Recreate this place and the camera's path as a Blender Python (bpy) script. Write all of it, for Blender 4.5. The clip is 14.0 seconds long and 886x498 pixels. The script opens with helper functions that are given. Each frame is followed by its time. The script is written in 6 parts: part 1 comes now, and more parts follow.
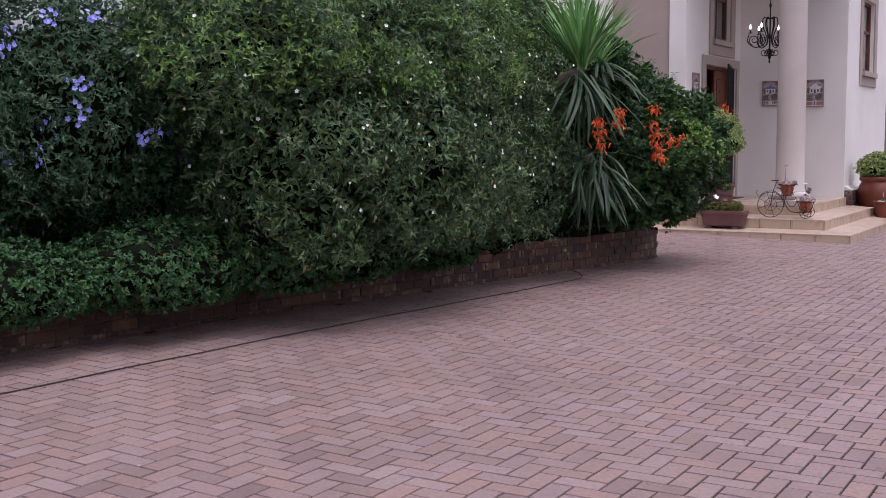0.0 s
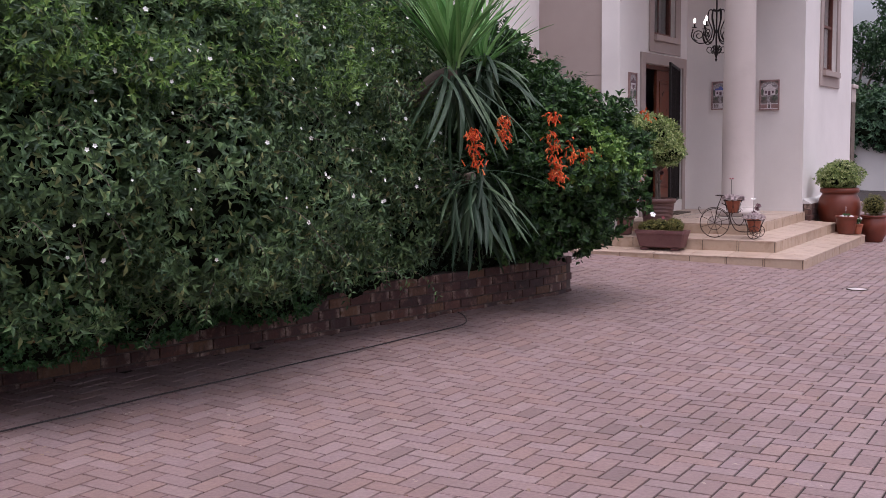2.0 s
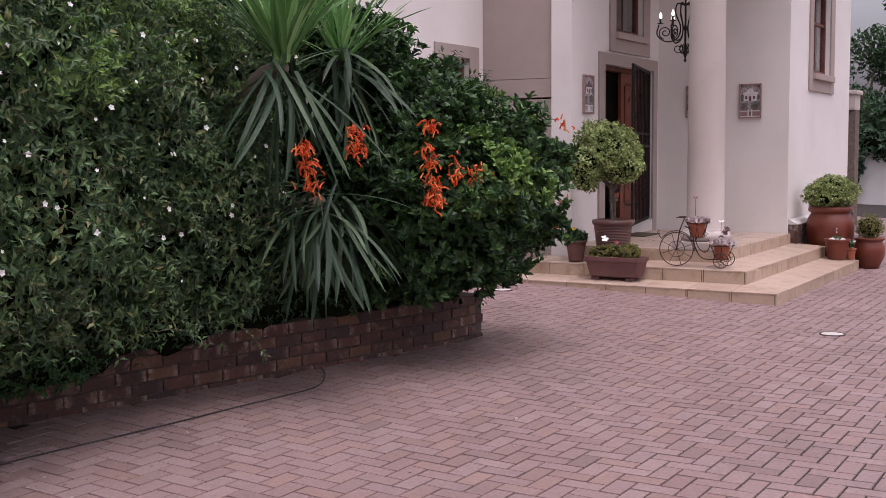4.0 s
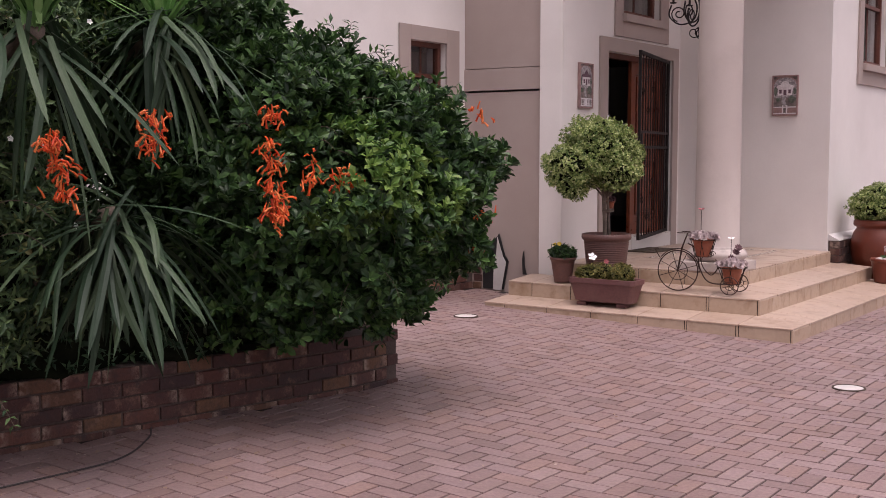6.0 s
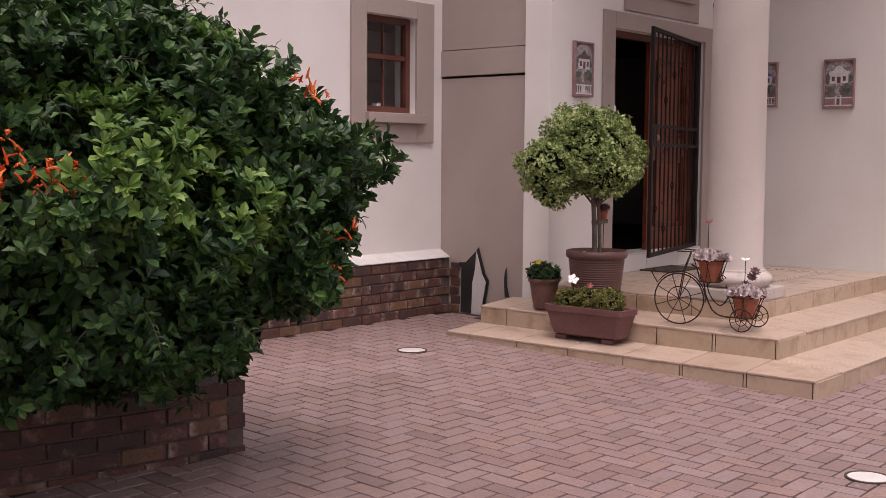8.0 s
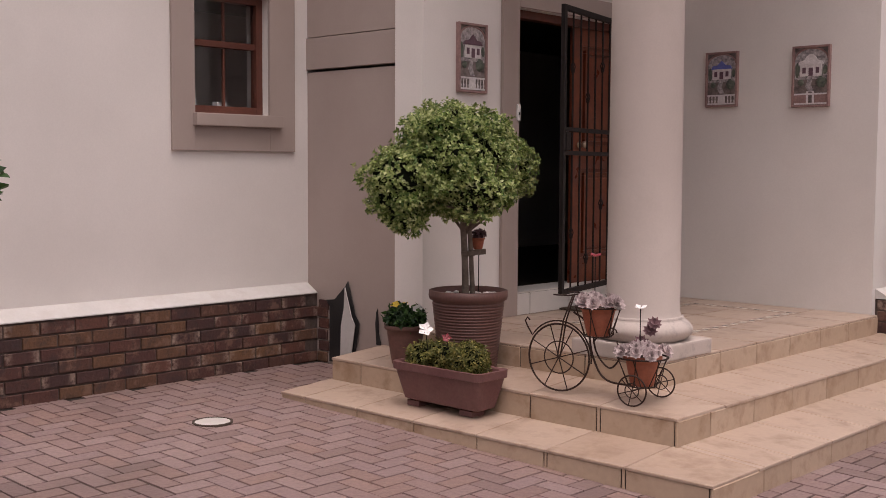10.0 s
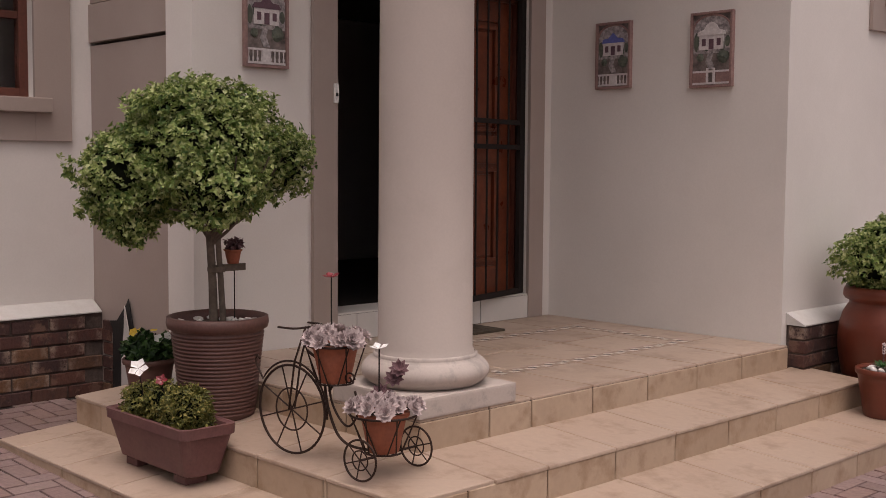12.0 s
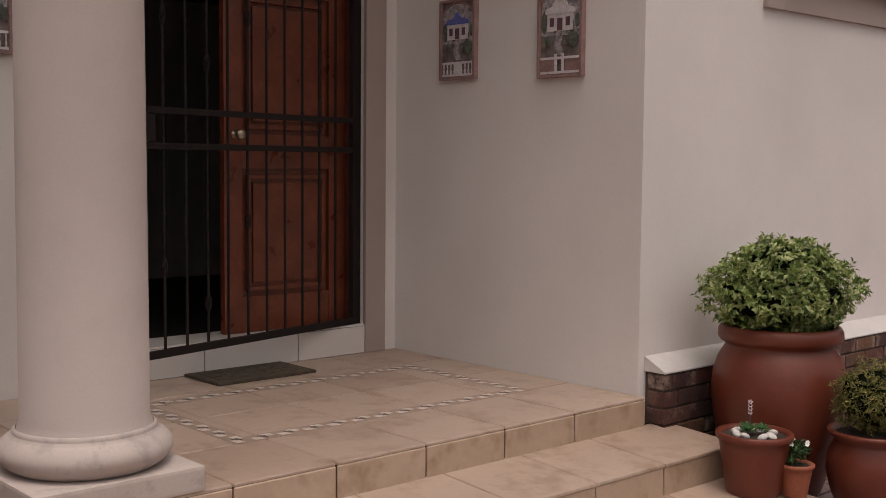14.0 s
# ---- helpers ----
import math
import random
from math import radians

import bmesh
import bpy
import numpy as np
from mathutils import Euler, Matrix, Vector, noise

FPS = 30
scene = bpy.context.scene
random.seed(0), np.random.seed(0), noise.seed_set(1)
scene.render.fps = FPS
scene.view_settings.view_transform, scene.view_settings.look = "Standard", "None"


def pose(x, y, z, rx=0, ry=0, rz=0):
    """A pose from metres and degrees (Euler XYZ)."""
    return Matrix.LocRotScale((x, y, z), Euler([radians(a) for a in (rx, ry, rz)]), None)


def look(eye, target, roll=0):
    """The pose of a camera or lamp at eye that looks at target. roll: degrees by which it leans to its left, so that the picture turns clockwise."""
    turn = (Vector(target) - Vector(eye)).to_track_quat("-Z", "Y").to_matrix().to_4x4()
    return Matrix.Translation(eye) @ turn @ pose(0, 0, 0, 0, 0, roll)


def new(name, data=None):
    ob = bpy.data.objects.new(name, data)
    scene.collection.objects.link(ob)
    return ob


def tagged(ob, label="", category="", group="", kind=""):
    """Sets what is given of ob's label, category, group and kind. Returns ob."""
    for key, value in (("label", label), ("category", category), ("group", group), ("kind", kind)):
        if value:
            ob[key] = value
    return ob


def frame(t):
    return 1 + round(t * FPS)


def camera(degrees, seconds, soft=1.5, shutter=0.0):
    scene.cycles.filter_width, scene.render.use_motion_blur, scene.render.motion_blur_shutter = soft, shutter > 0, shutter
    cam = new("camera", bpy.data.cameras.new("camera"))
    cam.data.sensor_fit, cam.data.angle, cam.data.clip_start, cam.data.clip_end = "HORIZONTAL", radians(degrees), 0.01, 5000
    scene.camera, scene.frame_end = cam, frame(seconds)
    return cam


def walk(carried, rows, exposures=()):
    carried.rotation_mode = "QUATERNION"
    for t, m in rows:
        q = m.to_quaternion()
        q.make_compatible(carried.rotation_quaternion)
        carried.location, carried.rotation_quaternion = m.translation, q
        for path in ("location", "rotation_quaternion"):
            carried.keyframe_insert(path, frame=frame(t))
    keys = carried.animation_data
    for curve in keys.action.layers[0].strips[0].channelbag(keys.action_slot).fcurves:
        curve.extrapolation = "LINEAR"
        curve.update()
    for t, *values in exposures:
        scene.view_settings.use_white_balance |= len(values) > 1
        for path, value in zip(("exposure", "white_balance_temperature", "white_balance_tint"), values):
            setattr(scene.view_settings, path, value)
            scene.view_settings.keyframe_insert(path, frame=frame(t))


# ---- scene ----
cam = camera(42.6, 14.0, soft=0.75)
PATH = [
    (0, (0.184, -4.126, 1.455), (-0.844, -2.421, 1.265), -0.3),
    (0.5, (0.11, -3.525, 1.5), (-0.907, -1.813, 1.309), -0.3),
    (1, (0.051, -2.914, 1.521), (-0.958, -1.198, 1.331), -0.4),
    (1.5, (0.024, -2.284, 1.554), (-0.977, -0.563, 1.363), -0.5),
    (2, (0.01, -1.644, 1.572), (-0.993, 0.076, 1.383), -0.5),
    (2.5, (0.043, -1.024, 1.598), (-0.961, 0.696, 1.413), -0.7),
    (3, (0.025, -0.405, 1.613), (-0.982, 1.314, 1.43), -0.7),
    (5.3, (-0.014, 2.21, 1.582), (-1.125, 3.865, 1.416), -0.1),
    (5.5, (-0.029, 2.465, 1.591), (-1.152, 4.111, 1.421), -0.1),
    (6, (-0.027, 3.068, 1.574), (-1.185, 4.69, 1.405), 0.0),
    (6.5, (-0.051, 3.667, 1.547), (-1.245, 5.263, 1.382), 0.0),
    (7, (-0.113, 4.255, 1.527), (-1.346, 5.821, 1.362), 0.1),
    (7.5, (-0.181, 4.848, 1.501), (-1.453, 6.383, 1.338), 0.2),
    (8, (-0.276, 5.451, 1.513), (-1.571, 6.966, 1.351), 0.4),
    (8.2, (-0.309, 5.694, 1.527), (-1.615, 7.201, 1.366), 0.3),
    (10.3, (-0.577, 8.318, 1.526), (-1.956, 9.76, 1.384), 0.3),
    (10.5, (-0.589, 8.549, 1.521), (-1.974, 9.985, 1.379), 0.3),
    (11, (-0.596, 9.122, 1.495), (-2.002, 10.538, 1.352), 0.4),
    (11.5, (-0.584, 9.646, 1.48), (-2.009, 11.041, 1.338), 0.4),
    (12, (-0.532, 10.146, 1.504), (-1.972, 11.526, 1.358), 0.4),
    (12.5, (-0.54, 10.641, 1.517), (-1.995, 12.005, 1.371), 0.5),
    (13, (-0.534, 11.112, 1.523), (-2.003, 12.462, 1.379), 0.5),
    (13.5, (-0.575, 11.555, 1.543), (-2.049, 12.899, 1.394), 0.5),
    (14, (-0.611, 11.959, 1.565), (-2.091, 13.297, 1.414), 0.5),
]
EXPOSURES = [(0.0, 0.34, 5900, 24), (3.0, 0.38, 6150, 27), (6.5, 0.36, 6700, 28), (8.0, 0.30, 6850, 26), (11.0, -0.06, 7100, 23), (14.0, -0.26, 7150, 19)]
walk(cam, [(t, look(eye, target, roll)) for t, eye, target, roll in PATH], EXPOSURES)

# ---- light: an overcast late afternoon ----
world = bpy.data.worlds.new("world")
scene.world = world
world.use_nodes = True
wn = world.node_tree
sky = wn.nodes.new("ShaderNodeTexSky")
sky.sky_type = 'NISHITA'
sky.sun_disc = False
sky.sun_elevation = radians(72)
sky.sun_rotation = radians(115)
sky.air_density = 1.0
sky.dust_density = 6.0
sky.ozone_density = 0.6
hsv = wn.nodes.new("ShaderNodeHueSaturation")
hsv.inputs["Saturation"].default_value = 0.25
wn.links.new(sky.outputs[0], hsv.inputs["Color"])
wn.links.new(hsv.outputs[0], wn.nodes["Background"].inputs[0])
wn.nodes["Background"].inputs[1].default_value = 0.148
sun = new("sun", bpy.data.lights.new("sun", 'SUN'))
sun.data.energy = 0.85
sun.data.angle = radians(40)
sun.data.color = (1.0, 0.95, 0.9)
sun.matrix_basis = look((0.4, -0.5, 4), (0, 0, 0))

# ---- materials ----
def links(m):
    return m.node_tree.nodes, m.node_tree.links


def ramp(nodes, stops):
    r = nodes.new("ShaderNodeValToRGB")
    e = r.color_ramp.elements
    while len(e) < len(stops):
        e.new(0.5)
    for k, (p, c) in zip(e, stops):
        k.position, k.color = p, (*c, 1)
    return r


def tex(nodes, lk, pos, scale, detail=4.0, rough=0.55):
    n = nodes.new("ShaderNodeTexNoise")
    n.inputs["Scale"].default_value = scale
    n.inputs["Detail"].default_value = detail
    n.inputs["Roughness"].default_value = rough
    lk.new(pos, n.inputs["Vector"])
    return n.outputs["Fac"]


def mixc(nodes, lk, kind, fac, a, b):
    n = nodes.new("ShaderNodeMix")
    n.data_type, n.blend_type = 'RGBA', kind
    if isinstance(fac, (int, float)):
        n.inputs[0].default_value = fac
    else:
        lk.new(fac, n.inputs[0])
    for slot, v in ((6, a), (7, b)):
        if isinstance(v, tuple):
            n.inputs[slot].default_value = (*v, 1)
        else:
            lk.new(v, n.inputs[slot])
    return n.outputs[2]


def surf(name, c1, c2, scale=3.0, fine=60.0, rough=0.7, bump=0.15, metal=0.0, pieces=None, spread=None, stain=None, stain_amount=0.35, stain_scale=0.7, rough2=None, spec=0.5, grit=0.8, blend=0.6, pale=None, ends=None):
    """A surface: two colours blended by coarse noise, fine grain, optional stains; pieces: 'object' or 'island' varies whole pieces over the colours in spread."""
    m = bpy.data.materials.new(name)
    m.use_nodes = True
    nodes, lk = links(m)
    b = nodes["Principled BSDF"]
    pos = nodes.new("ShaderNodeNewGeometry").outputs["Position"]
    coarse = tex(nodes, lk, pos, scale)
    grain = tex(nodes, lk, pos, fine, 3.0, 0.6)
    r = ramp(nodes, [(0.32, c1), (0.68, c2)])
    lk.new(coarse, r.inputs[0])
    col = r.outputs[0]
    if pieces:
        src = nodes.new("ShaderNodeObjectInfo").outputs["Random"] if pieces == 'object' else nodes.new("ShaderNodeNewGeometry").outputs["Random Per Island"]
        pr = ramp(nodes, [(k / max(1, len(spread) - 1), c) for k, c in enumerate(spread)])
        lk.new(src, pr.inputs[0])
        col = mixc(nodes, lk, 'MIX', blend, col, pr.outputs[0])
    g = ramp(nodes, [(0.3, (0.78, 0.78, 0.78)), (0.7, (1.12, 1.12, 1.12))])
    lk.new(grain, g.inputs[0])
    col = mixc(nodes, lk, 'MULTIPLY', grit, col, g.outputs[0])
    if stain:
        sn = tex(nodes, lk, pos, stain_scale, 6.0, 0.65)
        sr = ramp(nodes, [(0.5, (0, 0, 0)), (0.72, (stain_amount,) * 3)])
        lk.new(sn, sr.inputs[0])
        col = mixc(nodes, lk, 'MIX', sr.outputs[0], col, stain)
    if pale:
        pn = tex(nodes, lk, pos, 8.0, 5.0, 0.7)
        pr2 = ramp(nodes, [(0.54, (0, 0, 0)), (0.63, (0.6, 0.6, 0.6))])
        lk.new(pn, pr2.inputs[0])
        col = mixc(nodes, lk, 'MIX', pr2.outputs[0], col, pale)
    if ends:
        sep = nodes.new("ShaderNodeSeparateXYZ")
        lk.new(nodes.new("ShaderNodeTexCoord").outputs["Object"], sep.inputs[0])
        far = nodes.new("ShaderNodeMath")
        far.operation = 'ABSOLUTE'
        lk.new(sep.outputs[0], far.inputs[0])
        rim = ramp(nodes, [(0.055, (0, 0, 0)), (0.095, (1, 1, 1))])
        lk.new(far.outputs[0], rim.inputs[0])
        spin = nodes.new("ShaderNodeMath")
        spin.operation = 'MULTIPLY'
        spin.inputs[1].default_value = 17.3
        lk.new(nodes.new("ShaderNodeObjectInfo").outputs["Random"], spin.inputs[0])
        rest = nodes.new("ShaderNodeMath")
        rest.operation = 'FRACT'
        lk.new(spin.outputs[0], rest.inputs[0])
        pick = ramp(nodes, [(0.62, (0, 0, 0)), (0.72, (0.85, 0.85, 0.85))])
        lk.new(rest.outputs[0], pick.inputs[0])
        patchy = ramp(nodes, [(0.40, (0, 0, 0)), (0.62, (1, 1, 1))])
        lk.new(tex(nodes, lk, pos, 22.0, 4.0, 0.7), patchy.inputs[0])
        flash = mixc(nodes, lk, 'MULTIPLY', 1.0, mixc(nodes, lk, 'MULTIPLY', 1.0, rim.outputs[0], pick.outputs[0]), patchy.outputs[0])
        col = mixc(nodes, lk, 'MIX', flash, col, ends)
    lk.new(col, b.inputs["Base Color"])
    b.inputs["Metallic"].default_value = metal
    b.inputs["Specular IOR Level"].default_value = spec
    rr = ramp(nodes, [(0.3, (rough,) * 3), (0.7, ((rough2 or min(1, rough + 0.12)),) * 3)])
    lk.new(coarse, rr.inputs[0])
    lk.new(rr.outputs[0], b.inputs["Roughness"])
    if bump:
        bp = nodes.new("ShaderNodeBump")
        bp.inputs["Strength"].default_value = bump
        bp.inputs["Distance"].default_value = 0.01
        lk.new(grain, bp.inputs["Height"])
        lk.new(bp.outputs[0], b.inputs["Normal"])
    return m


def leafy(name, stops, rough=0.45, through_light=0.2, patch=None):
    """Leaves: each leaf takes its own colour from stops; patch blends a second colour in soft patches."""
    m = bpy.data.materials.new(name)
    m.use_nodes = True
    nodes, lk = links(m)
    b = nodes["Principled BSDF"]
    geo = nodes.new("ShaderNodeNewGeometry")
    r = ramp(nodes, stops)
    lk.new(geo.outputs["Random Per Island"], r.inputs[0])
    col = r.outputs[0]
    if patch:
        pn = tex(nodes, lk, geo.outputs["Position"], 1.6, 3.0)
        pr = ramp(nodes, [(0.48, (0, 0, 0)), (0.66, (0.75, 0.75, 0.75))])
        lk.new(pn, pr.inputs[0])
        col = mixc(nodes, lk, 'MIX', pr.outputs[0], col, patch)
    lk.new(col, b.inputs["Base Color"])
    b.inputs["Roughness"].default_value = rough
    b.inputs["Specular IOR Level"].default_value = 0.35
    t = nodes.new("ShaderNodeBsdfTranslucent")
    lk.new(col, t.inputs[0])
    mx = nodes.new("ShaderNodeMixShader")
    mx.inputs[0].default_value = through_light
    lk.new(b.outputs[0], mx.inputs[1])
    lk.new(t.outputs[0], mx.inputs[2])
    lk.new(mx.outputs[0], nodes["Material Output"].inputs[0])
    return m


M_WALL = surf("painted_plaster", (0.71, 0.672, 0.640), (0.77, 0.730, 0.698), 1.2, 90, 0.75, 0.03, stain=(0.6, 0.56, 0.52), stain_amount=0.3, spec=0.3, grit=0.12)
M_TAUPE = surf("taupe_plaster", (0.36, 0.29, 0.26), (0.40, 0.33, 0.30), 1.5, 90, 0.75, 0.03, stain=(0.3, 0.24, 0.21), stain_amount=0.3, spec=0.3, grit=0.12)
M_COLUMN = surf("column_paint", (0.465, 0.40, 0.366), (0.515, 0.45, 0.412), 1.2, 90, 0.75, 0.03, stain=(0.40, 0.345, 0.31), stain_amount=0.5, stain_scale=2.2, spec=0.3, grit=0.12)
M_BASE = surf("chipped_base_paint", (0.465, 0.40, 0.366), (0.515, 0.45, 0.412), 1.2, 90, 0.75, 0.05, stain=(0.36, 0.31, 0.28), stain_amount=0.6, stain_scale=4, spec=0.3, grit=0.2, pale=(0.36, 0.32, 0.295))
M_CAP = surf("white_cap_paint", (0.52, 0.50, 0.48), (0.60, 0.58, 0.56), 3, 60, 0.7, 0.1, grit=0.2, stain=(0.45, 0.4, 0.37), stain_amount=0.5, stain_scale=5)
PAVER_COLS = [(0.146, 0.098, 0.094), (0.249, 0.171, 0.162), (0.207, 0.137, 0.130), (0.282, 0.202, 0.192), (0.226, 0.160, 0.162), (0.263, 0.169, 0.146), (0.183, 0.117, 0.107)]
M_PAVER = surf("clay_paver", (0.245, 0.161, 0.151), (0.285, 0.194, 0.183), 0.9, 45, 0.5, 0.3, pieces='island', spread=PAVER_COLS, stain=(0.13, 0.09, 0.082), stain_amount=0.6, stain_scale=0.8, blend=0.75)
M_PAVER_O = surf("clay_paver_single", (0.245, 0.161, 0.151), (0.285, 0.194, 0.183), 0.9, 45, 0.5, 0.3, pieces='object', spread=PAVER_COLS, stain=(0.13, 0.09, 0.082), stain_amount=0.6, stain_scale=0.8, blend=0.75)
M_SAND = surf("joint_sand", (0.016, 0.011, 0.010), (0.034, 0.024, 0.020), 2, 80, 0.95, 0.4)
BRICK_COLS = [(0.031, 0.016, 0.016), (0.089, 0.032, 0.025), (0.043, 0.020, 0.020), (0.128, 0.048, 0.032), (0.058, 0.024, 0.022), (0.170, 0.085, 0.039), (0.072, 0.029, 0.025), (0.037, 0.020, 0.022), (0.106, 0.037, 0.026), (0.051, 0.024, 0.022)]
M_BRICK = surf("face_brick", (0.09, 0.045, 0.038), (0.135, 0.065, 0.05), 14, 55, 0.7, 0.5, pieces='object', spread=BRICK_COLS, stain=(0.035, 0.026, 0.027), stain_amount=0.75, stain_scale=11, blend=0.85, pale=(0.20, 0.115, 0.08), ends=(0.33, 0.24, 0.19))
M_MORTAR = surf("mortar", (0.055, 0.038, 0.034), (0.13, 0.095, 0.08), 9, 70, 0.95, 0.4, stain=(0.08, 0.06, 0.055), stain_amount=0.6, stain_scale=3)
M_TILE = surf("sandstone_tile", (0.39, 0.285, 0.22), (0.48, 0.37, 0.295), 3.0, 30, 0.32, 0.05, grit=0.25, pieces='object', spread=[(0.39, 0.285, 0.22), (0.48, 0.37, 0.295), (0.43, 0.33, 0.26)], stain=(0.27, 0.18, 0.125), stain_amount=0.85, stain_scale=5.5, rough2=0.5)
M_RISER = surf("sandstone_riser_tile", (0.40, 0.29, 0.205), (0.50, 0.375, 0.275), 4.0, 30, 0.4, 0.05, grit=0.25, pieces='object', spread=[(0.38, 0.275, 0.195), (0.50, 0.38, 0.285), (0.44, 0.325, 0.235)], stain=(0.28, 0.175, 0.105), stain_amount=0.8, stain_scale=7, rough2=0.55)
M_GROUT = surf("brown_grout", (0.05, 0.034, 0.026), (0.08, 0.058, 0.045), 5, 70, 0.95, 0.2)
M_WTILE = surf("pale_glazed_tile", (0.60, 0.57, 0.54), (0.66, 0.63, 0.6), 2, 40, 0.25, 0.02, grit=0.08)
M_MOS_L = surf("mosaic_cream", (0.62, 0.57, 0.51), (0.72, 0.67, 0.61), 12, 60, 0.4, 0.05)
M_MOS_D = surf("mosaic_dark", (0.07, 0.05, 0.045), (0.1, 0.08, 0.07), 12, 60, 0.4, 0.05)
M_MOS_M = surf("mosaic_brown", (0.30, 0.22, 0.17), (0.38, 0.285, 0.22), 12, 60, 0.4, 0.05)
M_WOOD = surf("red_stained_wood", (0.125, 0.029, 0.013), (0.20, 0.053, 0.022), 6, 40, 0.26, 0.1, stain=(0.09, 0.03, 0.018), stain_amount=0.5, stain_scale=4)
M_SASH = surf("mahogany_sash", (0.10, 0.03, 0.02), (0.14, 0.045, 0.028), 6, 50, 0.4, 0.1)
M_IRON = surf("black_iron", (0.010, 0.007, 0.0065), (0.018, 0.012, 0.011), 8, 80, 0.55, 0.1, spec=0.25)
M_RUST = surf("bronzed_iron", (0.035, 0.02, 0.016), (0.06, 0.033, 0.025), 10, 80, 0.5, 0.15, metal=0.6)
M_BRASS = surf("worn_brass", (0.5, 0.42, 0.3), (0.6, 0.5, 0.38), 10, 80, 0.25, 0.02, metal=1.0)
M_TERRA = surf("terracotta", (0.29, 0.08, 0.04), (0.36, 0.112, 0.058), 5, 50, 0.65, 0.15, stain=(0.25, 0.1, 0.07), stain_amount=0.5, stain_scale=5)
M_URN = surf("red_brown_glaze", (0.125, 0.026, 0.013), (0.175, 0.039, 0.019), 4, 50, 0.32, 0.08, stain=(0.10, 0.03, 0.02), stain_amount=0.5, stain_scale=3, grit=0.3)
M_POTP = surf("plum_plastic", (0.125, 0.052, 0.052), (0.155, 0.067, 0.065), 3, 60, 0.5, 0.05, stain=(0.2, 0.12, 0.1), stain_amount=0.3, stain_scale=4)
M_POTB = surf("brown_ribbed_plastic", (0.11, 0.05, 0.042), (0.14, 0.065, 0.052), 3, 60, 0.48, 0.05)
M_SOIL = surf("dark_soil", (0.025, 0.018, 0.013), (0.05, 0.035, 0.025), 12, 70, 0.95, 0.6)
M_WHITE = surf("white_enamel", (0.8, 0.78, 0.77), (0.85, 0.84, 0.82), 8, 60, 0.4, 0.02)
M_PEB = surf("white_pebble", (0.62, 0.58, 0.55), (0.75, 0.72, 0.7), 20, 70, 0.6, 0.1)
M_RED = surf("red_enamel", (0.16, 0.012, 0.02), (0.24, 0.02, 0.03), 8, 60, 0.35, 0.02)
M_HOSE = surf("black_hose", (0.018, 0.014, 0.014), (0.05, 0.04, 0.038), 3, 60, 0.6, 0.1)
M_BARK = surf("grey_bark", (0.10, 0.075, 0.058), (0.18, 0.14, 0.11), 14, 60, 0.85, 0.5)
M_MAT = surf("dark_woven_mat", (0.06, 0.045, 0.031), (0.11, 0.086, 0.06), 30, 150, 0.95, 0.8)
# Near-black: the shade of unlit rooms is put into this colour.
M_DARK = surf("painted_room_shade", (0.022, 0.018, 0.016), (0.032, 0.027, 0.024), 2, 60, 0.8, 0.05)
M_MEMB = surf("black_membrane", (0.012, 0.011, 0.012), (0.022, 0.02, 0.02), 5, 60, 0.6, 0.2)
M_ROOF = surf("roof_tile", (0.18, 0.09, 0.07), (0.24, 0.13, 0.1), 3, 30, 0.8, 0.3)
M_PL_PINK = surf("plaque_pink_clay", (0.26, 0.155, 0.145), (0.36, 0.225, 0.205), 14, 70, 0.6, 0.3)
M_PL_GREY = surf("plaque_grey_relief", (0.10, 0.08, 0.075), (0.26, 0.21, 0.195), 22, 70, 0.6, 0.5)
M_PL_WHITE = surf("plaque_white_relief", (0.62, 0.57, 0.57), (0.7, 0.66, 0.66), 20, 70, 0.6, 0.3)
M_PL_BLUE = surf("plaque_blue_roof", (0.10, 0.12, 0.38), (0.14, 0.17, 0.46), 20, 70, 0.5, 0.3)
M_PL_PURPLE = surf("plaque_plum_roof", (0.10, 0.05, 0.07), (0.15, 0.08, 0.10), 20, 70, 0.5, 0.3)
M_PL_SKY = surf("plaque_lilac_sky", (0.16, 0.145, 0.15), (0.52, 0.47, 0.47), 40, 70, 0.6, 0.4)
M_PL_GREEN = surf("plaque_green_relief", (0.05, 0.062, 0.052), (0.15, 0.17, 0.13), 24, 70, 0.6, 0.5)
M_BLADE = leafy("yucca_blade", [(0.0, (0.062, 0.170, 0.044)), (0.5, (0.124, 0.290, 0.078)), (1.0, (0.264, 0.460, 0.174))], 0.42, 0.2)
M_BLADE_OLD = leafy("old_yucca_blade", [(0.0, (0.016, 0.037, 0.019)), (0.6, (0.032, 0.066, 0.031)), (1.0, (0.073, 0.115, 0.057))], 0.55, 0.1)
M_JAS = leafy("jasmine_leaf", [(0.0, (0.026, 0.057, 0.026)), (0.5, (0.065, 0.123, 0.048)), (0.9, (0.120, 0.202, 0.073)), (1.0, (0.210, 0.216, 0.085))], 0.5, 0.25)
M_SHRUB = leafy("shrub_leaf", [(0.0, (0.014, 0.036, 0.015)), (0.5, (0.033, 0.080, 0.025)), (1.0, (0.081, 0.170, 0.044))], 0.42, 0.25)
# New growth's green, lightened further to paint light on the leaves.
M_FRESH_LIT = leafy("fresh_lit_leaf", [(0.0, (0.053, 0.125, 0.028)), (0.5, (0.112, 0.215, 0.045)), (1.0, (0.209, 0.325, 0.078))], 0.45, 0.3)
M_PLUM = leafy("plumbago_leaf", [(0.0, (0.018, 0.050, 0.026)), (0.6, (0.035, 0.085, 0.040)), (1.0, (0.062, 0.120, 0.052))], 0.5, 0.18)
